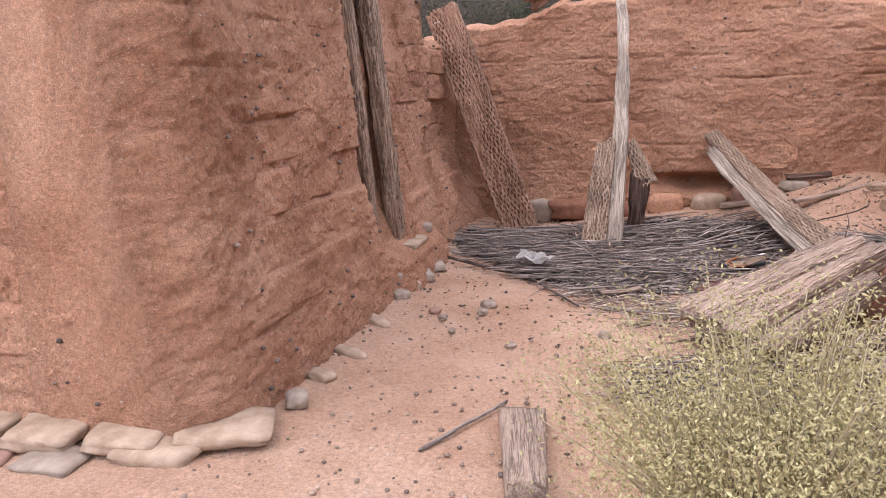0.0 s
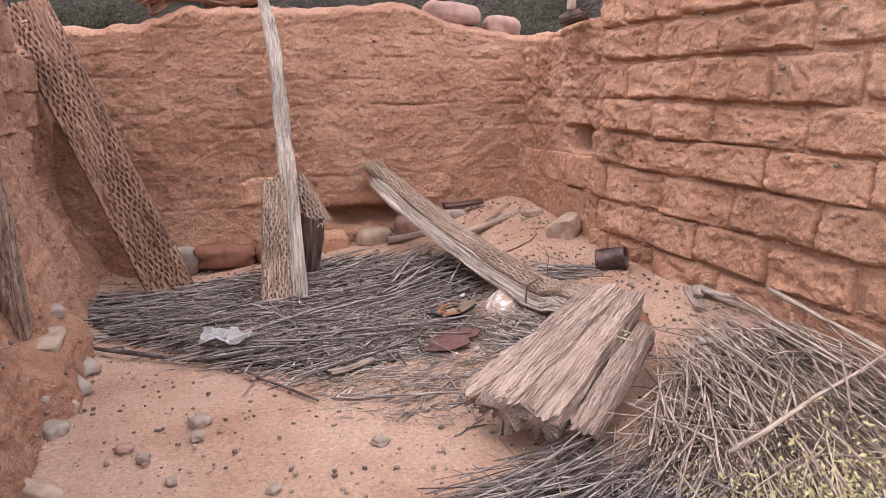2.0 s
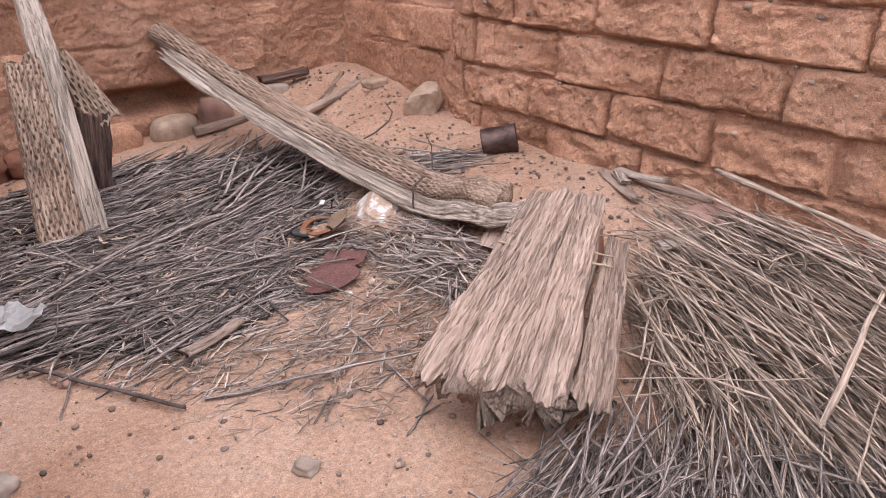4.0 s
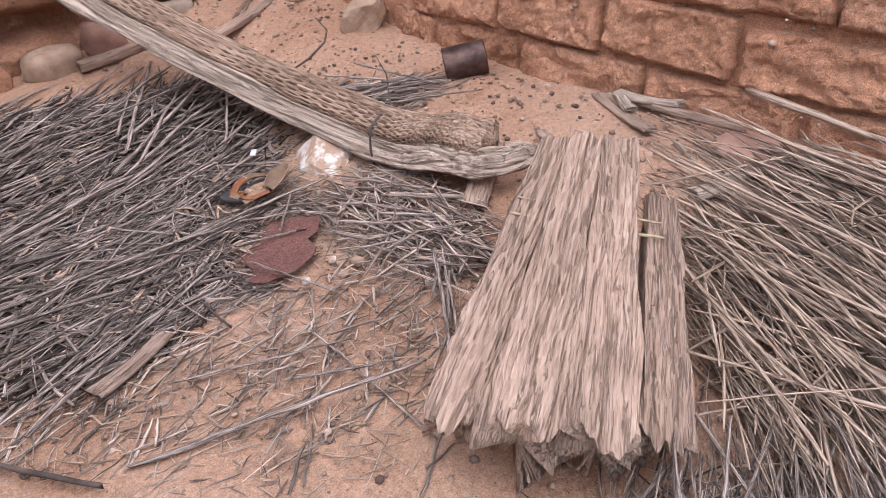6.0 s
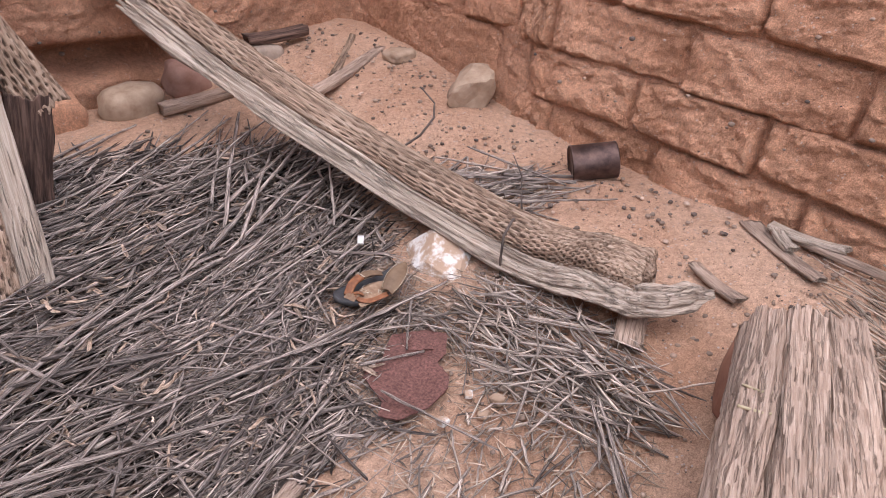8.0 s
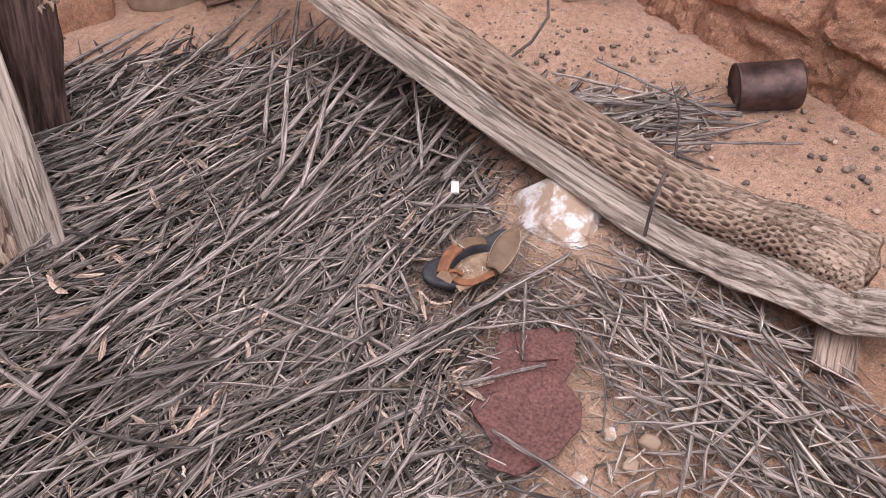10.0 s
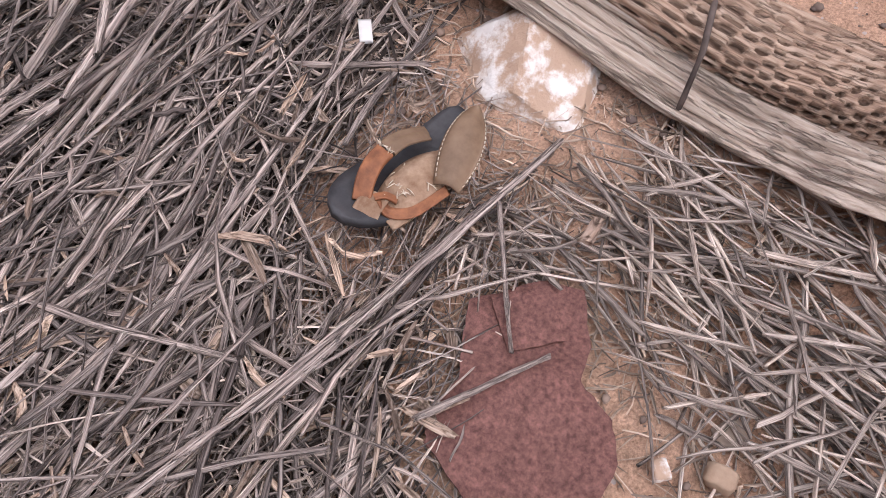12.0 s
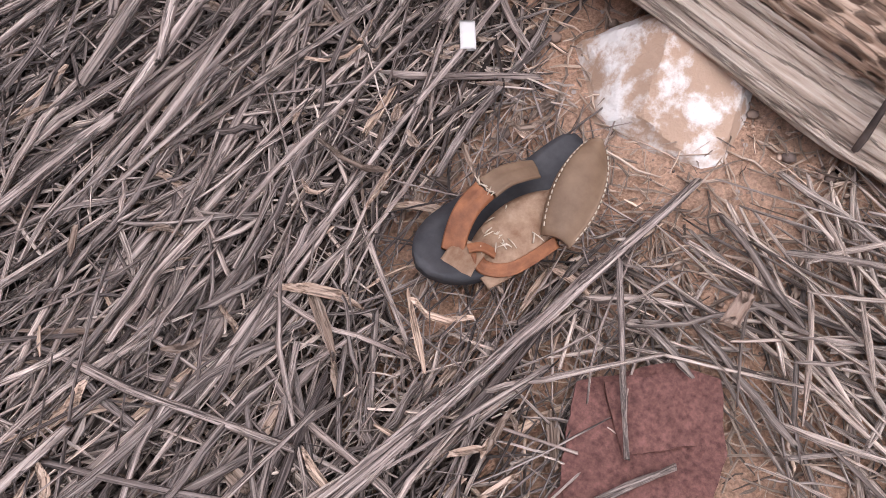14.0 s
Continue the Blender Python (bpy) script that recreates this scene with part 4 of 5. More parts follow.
stone("grey_slab", -0.93, 6.46, 0.02, (0.30, 0.12, 0.24), M_rock_grey, "blue-grey flat stone at the back wall foot", 240, 10, (20, 8), 0.3)
stone("red_block", -0.62, 6.47, 0.06, (0.46, 0.20, 0.19), M_rock_red, "red-brown earth block at the wall foot", 241, 4, (6, 3), 0.85, "", 0.3)
stone("red_block", -0.25, 6.47, 0.06, (0.38, 0.20, 0.18), M_rock_red, "red-brown earth block at the wall foot", 246, 0, (0, 0), 0.6)
stone("earth_lump", 0.14, 6.44, 0.10, (0.32, 0.2, 0.22), M_adobe, "fallen lump of red adobe at the wall foot", 242, 0)
stone("rounded_stone", 0.48, 6.42, 0.15, (0.29, 0.2, 0.17), M_rock, "tan rounded stone in the wall hollow", 243, 0, (0, -6), 0.3)
stone("rounded_stone", 0.76, 6.46, 0.20, (0.22, 0.18, 0.18), M_rock_pink, "pinkish squared stone in the wall hollow", 244, 0, (0, 4), 0.7)
stone("flat_stone", 1.13, 6.44, 0.32, (0.24, 0.15, 0.09), M_rock_grey, "flat grey stone at the back wall foot", 245, 0, (0, 0), 0.6)
stone("corner_block", 1.63, 5.50, 0.305, (0.29, 0.24, 0.24), M_rock, "angular tan broken stone near the wall niche", 250, 35, (8, 10), 0.6, "", 0.2, 7)
stone("corner_stone", 1.62, 5.98, 0.385, (0.17, 0.12, 0.07), M_rock, "small flat tan stone near the wall corner", 251, 10, (0, 0), 0.8)
quartz = new("white_rock", stone_mesh("white_rock", 0.145, 0.17, 0.12, M_white, 252, 0.3, 0.10, 5, 0, [((-0.55, -0.45, 0.66), 0.55), ((-0.75, 0.5, 0.5), 0.60), ((0.1, -0.95, 0.3), 0.62), ((0.3, 0.9, 0.5), 0.66), ((0.9, 0.1, 0.5), 0.6), ((-0.95, -0.2, 0.0), 0.7)]))
quartz.matrix_world = pose(0.905, 4.825, 0.065, 0, 0, 8)
tagged(quartz, "angular white quartz rock stained with earth", "stone")
for i, (x, y, s, mt) in enumerate([(-1.12, 3.72, 0.085, M_rock_pink), (-0.85, 3.86, 0.12, M_rock_grey), (-0.86, 3.74, 0.085, M_rock_grey), (-0.2, 3.47, 0.09, M_rock_grey), (-1.05, 3.62, 0.075, M_rock_grey), (-0.60, 4.27, 0.07, M_rock_pink), (-1.05, 4.72, 0.07, M_rock_pink), (-0.95, 3.42, 0.06, M_rock_grey),
                                 (0.06, 3.02, 0.075, M_rock_grey), (0.50, 2.90, 0.08, M_rock_grey), (-0.62, 3.25, 0.07, M_rock_grey), (-0.52, 5.62, 0.13, M_rock_grey), (-0.62, 5.36, 0.12, M_rock_pink), (0.62, 4.24, 0.06, M_rock_grey), (0.50, 4.21, 0.05, M_rock), (1.72, 2.95, 0.16, M_rock_pink), (1.66, 3.35, 0.12, M_rock)]):
    stone("small_stone", x, y, ground_z(x, y), (s * 0.8, s * 0.65, s * 0.42), mt, "small stone lying on the sand", 260 + i, 40 * i, (0, 0), 0.6, "loose stones", 0.34)

# on the back wall's top
for i, (x, y, z, s, mt, lab) in enumerate([(1.23, 6.74, 1.85, (0.52, 0.24, 0.19), M_rock_pink, "long pink stone lying on the ruined wall top"), (1.68, 6.78, 1.77, (0.34, 0.22, 0.18), M_rock_pink, "pink stone lying on the ruined wall top")]):
    stone("coping_stone", x, y, z, s, mt, lab, 280 + i, 6, (0, 4), 0.6)
wood_top = new("wood_chunk", board_mesh("wood_chunk", 0.30, 0.10, 0.07, M_dark, 61, 30, 6, 4, 0.006, (0.05, 0.04), 0.8, 0.6, 0, 0.1))
wood_top.matrix_world = between((1.72, 5.78, 1.80), (1.74, 5.46, 1.83), (1, 0, 0))
tagged(wood_top, "dark weathered wood chunk on the low wall", "wood")
stone("pebble_cairn", 1.70, 5.62, 1.86, (0.06, 0.06, 0.09), M_rock, "small pale stone balanced on a wood chunk", 283)
top_log = new("broken_log", along(board_mesh("broken_log", 1.05, 0.17, 0.15, M_lattice_red, 63, 160, 30, 20, 0.010, (0.20, 0.05), 0.28, 0.6, 0.0, 0.25, coarse=0.045, furrow=0.02), 1.05, [(-1.12, 6.78, 1.90), (-0.86, 6.76, 2.0), (-0.55, 6.78, 1.985), (-0.20, 6.80, 1.93)], (0, -0.5, 0.85)))
tagged(top_log, "broken reddish dead log lying along the wall top", "log")

# ---- small things ----
can = empty("tin_can", between((1.505, 4.80, 0.305), (1.635, 4.685, 0.34), (0, 0, 1)), "rusty brown tin can lying on its side", "can")
vs, fs = [], []
prof = [(0.0, 0.006), (0.066, 0.006), (0.0685, 0.0), (0.071, 0.004), (0.069, 0.009), (0.069, 0.168), (0.071, 0.172), (0.069, 0.176), (0.066, 0.172), (0.066, 0.012), (0.0, 0.012)]
N = 32
for r, z in prof:
    for k in range(N):
        a = 2 * math.pi * k / N
        dent = 1 - 0.03 * max(0, n3(math.cos(a) * 2, math.sin(a) * 2, z * 12))
        vs.append((r * dent * math.cos(a), r * dent * math.sin(a), z))
for i in range(len(prof) - 1):
    for k in range(N):
        a, b = i * N + k, i * N + (k + 1) % N
        fs.append((a, b, b + N, a + N))
part("body", mesh_of("body", vs, fs, M_can), can)


def crumpled(name, w, d, mat, seed, h, nx=16, ny=12, thick=0.002):
    bm = bmesh.new()
    grid = []
    for j in range(ny + 1):
        for i in range(nx + 1):
            u, v = i / nx - 0.5, j / ny - 0.5
            edge = 1 + 0.25 * n3(math.atan2(v, u) * 1.6 + seed, seed, 2)
            x, y = u * w * edge, v * d * edge
            z = h * (0.5 + 0.9 * n3(u * 3 + seed, v * 3, 1) + 0.5 * abs(n3(u * 7, v * 7 + seed, 4)))
            grid.append(bm.verts.new((x, y, max(0.003, z))))
    for j in range(ny):
        for i in range(nx):
            a = j * (nx + 1) + i
            bm.faces.new((grid[a], grid[a + 1], grid[a + nx + 2], grid[a + nx + 1]))
    bmesh.ops.solidify(bm, geom=bm.faces[:], thickness=thick)
    me = bpy.data.meshes.new(name)
    bm.to_mesh(me)
    bm.free()
    me.materials.append(mat)
    return me


rag = new("crumpled_paper", crumpled("crumpled_paper", 0.24, 0.15, M_rag, 3, 0.06))
rag.matrix_world = pose(-0.71, 4.60, ground_z(-0.71, 4.6) + 0.085, 0, 0, -15)
tagged(rag, "crumpled white paper scrap on the sticks", "paper")


def outline_plate(name, pts, mat, thick, seed, warp):
    """A thin sheet with a broken outline."""
    bm = bmesh.new()
    ring = []
    n = len(pts)
    for (x0, y0), (x1, y1) in zip(pts, pts[1:] + pts[:1]):
        for k in range(5):
            f = k / 5
            j = 0.004
            ring.append((x0 + (x1 - x0) * f + j * n3(x0 * 40 + k, seed, 1), y0 + (y1 - y0) * f + j * n3(y0 * 40 + k, seed, 5)))
    cx, cy = sum(p[0] for p in ring) / len(ring), sum(p[1] for p in ring) / len(ring)
    levels = []
    for s in (1.0, 0.8, 0.55, 0.3):
        levels.append([bm.verts.new((cx + (x - cx) * s, cy + (y - cy) * s, warp * n3((cx + (x - cx) * s) * 9, (cy + (y - cy) * s) * 9, seed))) for x, y in ring])
    c = bm.verts.new((cx, cy, warp * n3(cx * 9, cy * 9, seed)))
    m = len(ring)
    for a, b in zip(levels, levels[1:]):
        for i in range(m):
            bm.faces.new((a[i], a[(i + 1) % m], b[(i + 1) % m], b[i]))
    for i in range(m):
        bm.faces.new((levels[-1][i], levels[-1][(i + 1) % m], c))
    bmesh.ops.recalc_face_normals(bm, faces=bm.faces[:])
    bmesh.ops.solidify(bm, geom=bm.faces[:], thickness=thick)
    me = bpy.data.meshes.new(name)
    bm.to_mesh(me)
    bm.free()
    me.materials.append(mat)
    return me


# rusted sheet, a shovel-like plate with a torn tab
sheet = empty("rusted_sheet", pose(0.43, 4.44, 0.032, 1, -2, 0), "torn rusted sheet of iron lying on the sticks", "sheet metal")
part("plate", outline_plate("plate", [(0.03, 0.13), (0.07, 0.16), (0.17, 0.11), (0.20, 0.06), (0.14, 0.0), (0.09, -0.02), (0.08, -0.08), (0.04, -0.12), (-0.05, -0.14), (-0.14, -0.13), (-0.17, -0.08), (-0.13, -0.05), (-0.11, 0.06), (-0.09, 0.08), (-0.02, 0.09)], M_rust, 0.004, 3, 0.014), sheet)
fold = part("fold", outline_plate("fold", [(0.09, 0.14), (0.16, 0.10), (0.12, 0.03), (0.05, 0.07)], M_rust, 0.003, 8, 0.006), sheet, "folded rusted flap")
fold.matrix_basis = pose(0, 0, 0.012)

# old shoe: sole, upper sides and tongue
shoe = empty("old_shoe", pose(0.574, 4.812, 0.056, 0, -2, 6) @ Matrix.Scale(0.90, 4), "torn old slipper with orange-brown leather and black sole", "shoe")


def shoe_outline(f):
    """Half widths on both sides at f along the sole, toe at 0."""
    w = 0.046 + 0.014 * math.cos((f - 0.28) * 5.2)
    w *= math.sqrt(max(0.0, 1 - (2 * abs(f - 0.5)) ** 5))
    return w


def sole_mesh():
    vs, fs = [], []
    n, m = 26, 6
    for lay, z in enumerate((0.0, 0.018)):
        for i in range(n + 1):
            f = 0.004 + 0.992 * i / n
            w = shoe_outline(f)
            for j in range(m + 1):
                u = j / m * 2 - 1
                vs.append(((f - 0.5) * 0.31, u * w - 0.008 * math.sin(f * 3.1), z + 0.02 * (f - 0.5) ** 2 * 4 + 0.003 * n3(f * 8, u, lay)))
    k = (n + 1) * (m + 1)
    for i in range(n):
        for j in range(m):
            a = i * (m + 1) + j
            fs.append((a, a + 1, a + m + 2, a + m + 1))
            fs.append((k + a, k + a + m + 1, k + a + m + 2, k + a + 1))
        for j in (0, m):
            a, b = i * (m + 1) + j, (i + 1) * (m + 1) + j
            fs.append((a, b, k + b, k + a) if j == 0 else (b, a, k + a, k + b))
    for i in (0, n):
        for j in range(m):
            a = i * (m + 1) + j
            fs.append((a, k + a, k + a + 1, a + 1) if i == 0 else (a + 1, k + a + 1, k + a, a))
    return mesh_of("sole", vs, fs, M_rubber)


part("sole", sole_mesh(), shoe, "black rubber sole")


def leather(name, mat, length, width, path, seed, label="", thick=0.005, taper=0.95, up=(0, 0, 1), jag=(0.012, 0.012)):
    return part(name, along(board_mesh(name, length, width, thick, mat, seed, 50, 14, 3, 0.0018, jag, taper, 0.5, 0.0, 0.14, 90, 0.004), length, path, up), shoe, label)


leather("strap", M_leather, 0.105, 0.032, [(-0.112, -0.012, 0.030), (-0.085, 0.004, 0.046), (-0.055, 0.014, 0.056), (-0.022, 0.016, 0.060)], 91, "torn orange leather strap", 0.009)
leather("strap_end", M_olive, 0.095, 0.036, [(-0.028, 0.016, 0.062), (0.005, 0.014, 0.062), (0.035, 0.006, 0.056), (0.064, -0.004, 0.046)], 92, "olive-brown end of the strap", 0.007)
leather("upper_side", M_leather, 0.15, 0.024, [(-0.086, -0.030, 0.036), (-0.094, -0.052, 0.030), (-0.064, -0.078, 0.026), (0.012, -0.092, 0.030)], 93, "curled orange leather rim", 0.008, 0.8, (0.25, -0.6, 0.75))
leather("torn_piece", M_dusty, 0.055, 0.048, [(-0.128, -0.030, 0.026), (-0.108, -0.026, 0.036), (-0.080, -0.022, 0.038)], 94, "dusty torn toe leather", 0.004, 0.9, (0, 0, 1), (0.02, 0.02))
leather("torn_piece", M_leather, 0.055, 0.014, [(-0.100, -0.020, 0.040), (-0.082, -0.034, 0.044), (-0.072, -0.056, 0.036)], 95, "narrow torn leather strip", 0.004)
leather("torn_piece", M_dusty, 0.050, 0.022, [(-0.066, -0.018, 0.026), (-0.045, -0.022, 0.036), (-0.022, -0.034, 0.028)], 96, "dusty crumpled lining scrap", 0.004, 0.6, (0, 0, 1), (0.02, 0.03))


def flap_mesh(name, length, width, mat):
    vs, fs = [], []
    n, m = 16, 8
    for lay in (0, 1):
        for i in range(n + 1):
            f = i / n
            w = width * math.sin(math.pi * (0.16 + 0.78 * f)) ** 0.7
            for j in range(m + 1):
                u = j / m * 2 - 1
                vs.append((f * length, u * w / 2, 0.012 * (1 - u * u) + 0.02 * math.sin(f * 2.4) - 0.004 * lay))
    k = (n + 1) * (m + 1)
    for i in range(n):
        for j in range(m):
            a = i * (m + 1) + j
            fs.append((a, a + m + 1, a + m + 2, a + 1))
            fs.append((k + a, k + a + 1, k + a + m + 2, k + a + m + 1))
        for j in (0, m):
            a, b = i * (m + 1) + j, (i + 1) * (m + 1) + j
            fs.append((a, b, k + b, k + a))
    for i in (0, n):
        for j in range(m):
            a = i * (m + 1) + j
            fs.append((a, a + 1, k + a + 1, k + a))
    return mesh_of(name, vs, fs, mat)


tongue = part("heel_flap", flap_mesh("heel_flap", 0.155, 0.068, M_olive), shoe, "olive-brown leather flap edged with thread")
tongue.matrix_basis = pose(-0.004, -0.092, 0.040, 10, -6, 22)
vs, fs = [], []
for i in range(34):
    f = 0.06 + 0.9 * (i % 17) / 17
    sgn = 1 if i < 17 else -1
    ed = []
    for g in (f, f + 0.032):
        w = 0.068 * math.sin(math.pi * (0.16 + 0.78 * min(g, 0.99))) ** 0.7
        ed.append((g * 0.155, sgn * w / 2 * 0.94, 0.014 * (1 - 0.88) + 0.02 * math.sin(g * 2.4) + 0.002))
    tube(vs, fs, ed, [0.0011, 0.0009], 4)
seam = tagged(part("seam", mesh_of("seam", vs, fs, M_thread), tongue, "cream stitched edge"), kind="stuff")
insole = part("insole", flap_mesh("insole", 0.165, 0.080, M_dusty), shoe, "torn dusty brown insole")
insole.matrix_basis = pose(-0.105, -0.048, 0.012, 4, 0, 3)
vs, fs = [], []
sr = random.Random(19)
for i in range(46):
    f = sr.random()
    c = Vector((-0.09 + 0.11 * f, -0.035 - 0.055 * f, 0.040)) if i < 14 else Vector((-0.025, 0.016 + sr.uniform(-0.016, 0.016), 0.066)) if i < 24 else Vector((sr.uniform(-0.06, 0.0), sr.uniform(-0.055, -0.01), 0.036))
    d = Vector((sr.gauss(0, 1), sr.gauss(0, 1), sr.gauss(0, 0.4))).normalized() * sr.uniform(0.004, 0.010)
    tube(vs, fs, [c - d, c + d * 0.2 + Vector((0, 0, 0.002)), c + d], [0.0009, 0.0011, 0.0006], 4)
tagged(part("loose_thread", mesh_of("loose_thread", vs, fs, M_thread), shoe, "frayed cream threads"), kind="stuff")

# wood chips and shards
for i, (p, q, w, th, mt, lab) in enumerate([((1.71, 4.17, 0.285), (1.515, 3.82, 0.28), 0.075, 0.014, M_beam, "curved pale wood shard on the sand"), ((1.60, 3.95, 0.295), (1.665, 4.06, 0.32), 0.05, 0.02, M_grey, "small grey wood scrap"),
                                          ((1.71, 4.06, 0.30), (1.675, 3.56, 0.31), 0.04, 0.02, M_beam, "pale split stake by the wall"), ((1.69, 4.10, 0.31), (1.72, 3.82, 0.32), 0.06, 0.016, M_grey, "thin grey wood slat by the wall"),
                                          ((1.263, 3.93, 0.235), (1.325, 4.15, 0.25), 0.055, 0.016, M_beam, "pale wood shard by the timber"), ((-0.28, 4.18, 0.03), (-0.02, 4.28, 0.04), 0.055, 0.014, M_beam, "pale flat wood shard among sticks"),
                                          ((0.55, 6.30, 0.20), (1.05, 6.22, 0.30), 0.08, 0.04, M_beam, "split pale branch at the back wall foot"), ((1.02, 5.88, 0.31), (1.62, 6.12, 0.41), 0.075, 0.03, M_beam, "dry branch near the wall corner"),
                                          ((1.25, 6.0, 0.34), (1.58, 6.3, 0.44), 0.04, 0.025, M_plank, "dry branch near the wall corner"), ((1.25, 3.52, 0.24), (1.5, 3.44, 0.29), 0.07, 0.014, M_grey, "grey wood shard beside the reeds"),
                                          ((0.62, 4.53, 0.12), (0.70, 4.55, 0.13), 0.022, 0.006, M_beam, "tiny tan wood chip"), ((-0.44, 2.47, 0.02), (-0.33, 1.86, 0.06), 0.17, 0.10, M_beam, "pale split stump half hidden by the bush"),
                                          ((-1.15, 5.95, 0.05), (-0.4, 6.15, 0.05), 0.035, 0.03, M_plank, "dark dry branch at the plank foot"), ((1.05, 6.46, 0.42), (1.42, 6.45, 0.45), 0.07, 0.05, M_dark, "dark rotten wood at the wall foot")]):
    ob = new("wood_shard", board_mesh("wood_shard", (Vector(q) - Vector(p)).length, w, th, mt, 70 + i, 24, 6, 2, 0.003, (0.03, 0.04), 0.7, 0.3, 0.01, 0.12))
    ob.matrix_world = between(p, q, Vector(((Vector(q) - Vector(p)).y, -(Vector(q) - Vector(p)).x, 0.0)))
    tagged(ob, lab, "wood")

stone("flat_stone", 1.62, 3.53, ground_z(1.62, 3.53) - 0.02, (0.26, 0.22, 0.06), M_rock_pink, "flat pink stone half buried in the sand", 301, 20, (4, 0), 0.5)
for i, (x, y, z, sz, mt, lab) in enumerate([(0.38, 4.24, 0.02, 0.036, M_white, "small white stone chip by the rusted sheet"), (0.51, 4.28, 0.02, 0.032, M_white, "small white stone chip by the rusted sheet"), (0.56, 4.22, 0.015, 0.045, M_rock, "small tan pebble by the rusted sheet")]):
    stone("stone_chip", x, y, z, (sz, sz * 0.8, sz * 0.6), mt, lab, 310 + i, 50 * i, (0, 0), 0.6)
tile = new("white_chip", board_mesh("white_chip", 0.055, 0.022, 0.004, M_rag, 95, 8, 4, 2, 0.0005, (0.003, 0.003)))
tile.matrix_world = between((0.70, 5.03, 0.085), (0.735, 5.075, 0.09), (1, -1, 0))
tagged(tile, "small flat white scrap lying on the sticks", "scrap")

# ---- gravel ----
rng = random.Random(9)
vs, fs = [], []
ico = bmesh.new()
bmesh.ops.create_icosphere(ico, subdivisions=1, radius=1.0)
iv, ifc = [v.co.copy() for v in ico.verts], [[v.index for v in f.verts] for f in ico.faces]
ico.free()
for _ in range(12000):
    x, y = rng.uniform(-1.5, 1.72), rng.uniform(1.5, 6.5)
    if rng.random() < 0.35:
        x = rng.uniform(0.9, 1.72)
    r = 0.0022 + 0.011 * rng.random() ** 6
    sq, a = rng.uniform(0.4, 0.8), rng.uniform(0, 3)
    b = len(vs)
    for v in iv:
        px, py = v.x * math.cos(a) - v.y * math.sin(a), v.x * math.sin(a) + v.y * math.cos(a) * 0.75
        k = r * (1 + 0.25 * n3(v.x * 2 + x * 9, v.y * 2, v.z * 2 + y * 9))
        vs.append((x + px * k, y + py * k, ground_z(x, y) + v.z * k * sq + r * 0.15 + 0.006))
    fs += [tuple(b + i for i in f) for f in ifc]
gravel = tagged(new("gravel", mesh_of("gravel", vs, fs, M_pebble)), "scattered small pebbles and grit on the sand", "gravel", kind="stuff")


# ---- grit in the walls ----
vs, fs = [], []
for k in range(2200):
    w = rng.random()
    r = 0.003 + 0.014 * rng.random() ** 6
    if w < 0.35:
        u, z = rng.uniform(2.3, 6.4), rng.uniform(0.05, 2.0)
        c = (-1.42 - left_face(u, z) + r * 0.3, u, z)
    elif w < 0.55:
        u, z = rng.uniform(-3.0, -1.75), rng.uniform(0.1, 1.9)
        c = (u, 2.06 + front_face(u, z) - r * 0.3, z)
    elif w < 0.75:
        u, z = rng.uniform(-1.6, 1.7), rng.uniform(0.3, 1.8)
        c = (u, 6.57 + back_face(u, z) - r * 0.3, z)
    else:
        u, z = rng.uniform(2.2, 5.3), rng.uniform(0.35, 2.1)
        c = (1.748, u, z)
    b = len(vs)
    for v in iv:
        kk = r * (1 + 0.3 * n3(v.x * 2 + k, v.y * 2, v.z * 2))
        vs.append((c[0] + v.x * kk, c[1] + v.y * kk, c[2] + v.z * kk * 0.7))
    fs += [tuple(b + i for i in f) for f in ifc]
tagged(new("wall_grit", mesh_of("wall_grit", vs, fs, M_pebble)), "small stones embedded in the adobe walls", "gravel", kind="stuff")


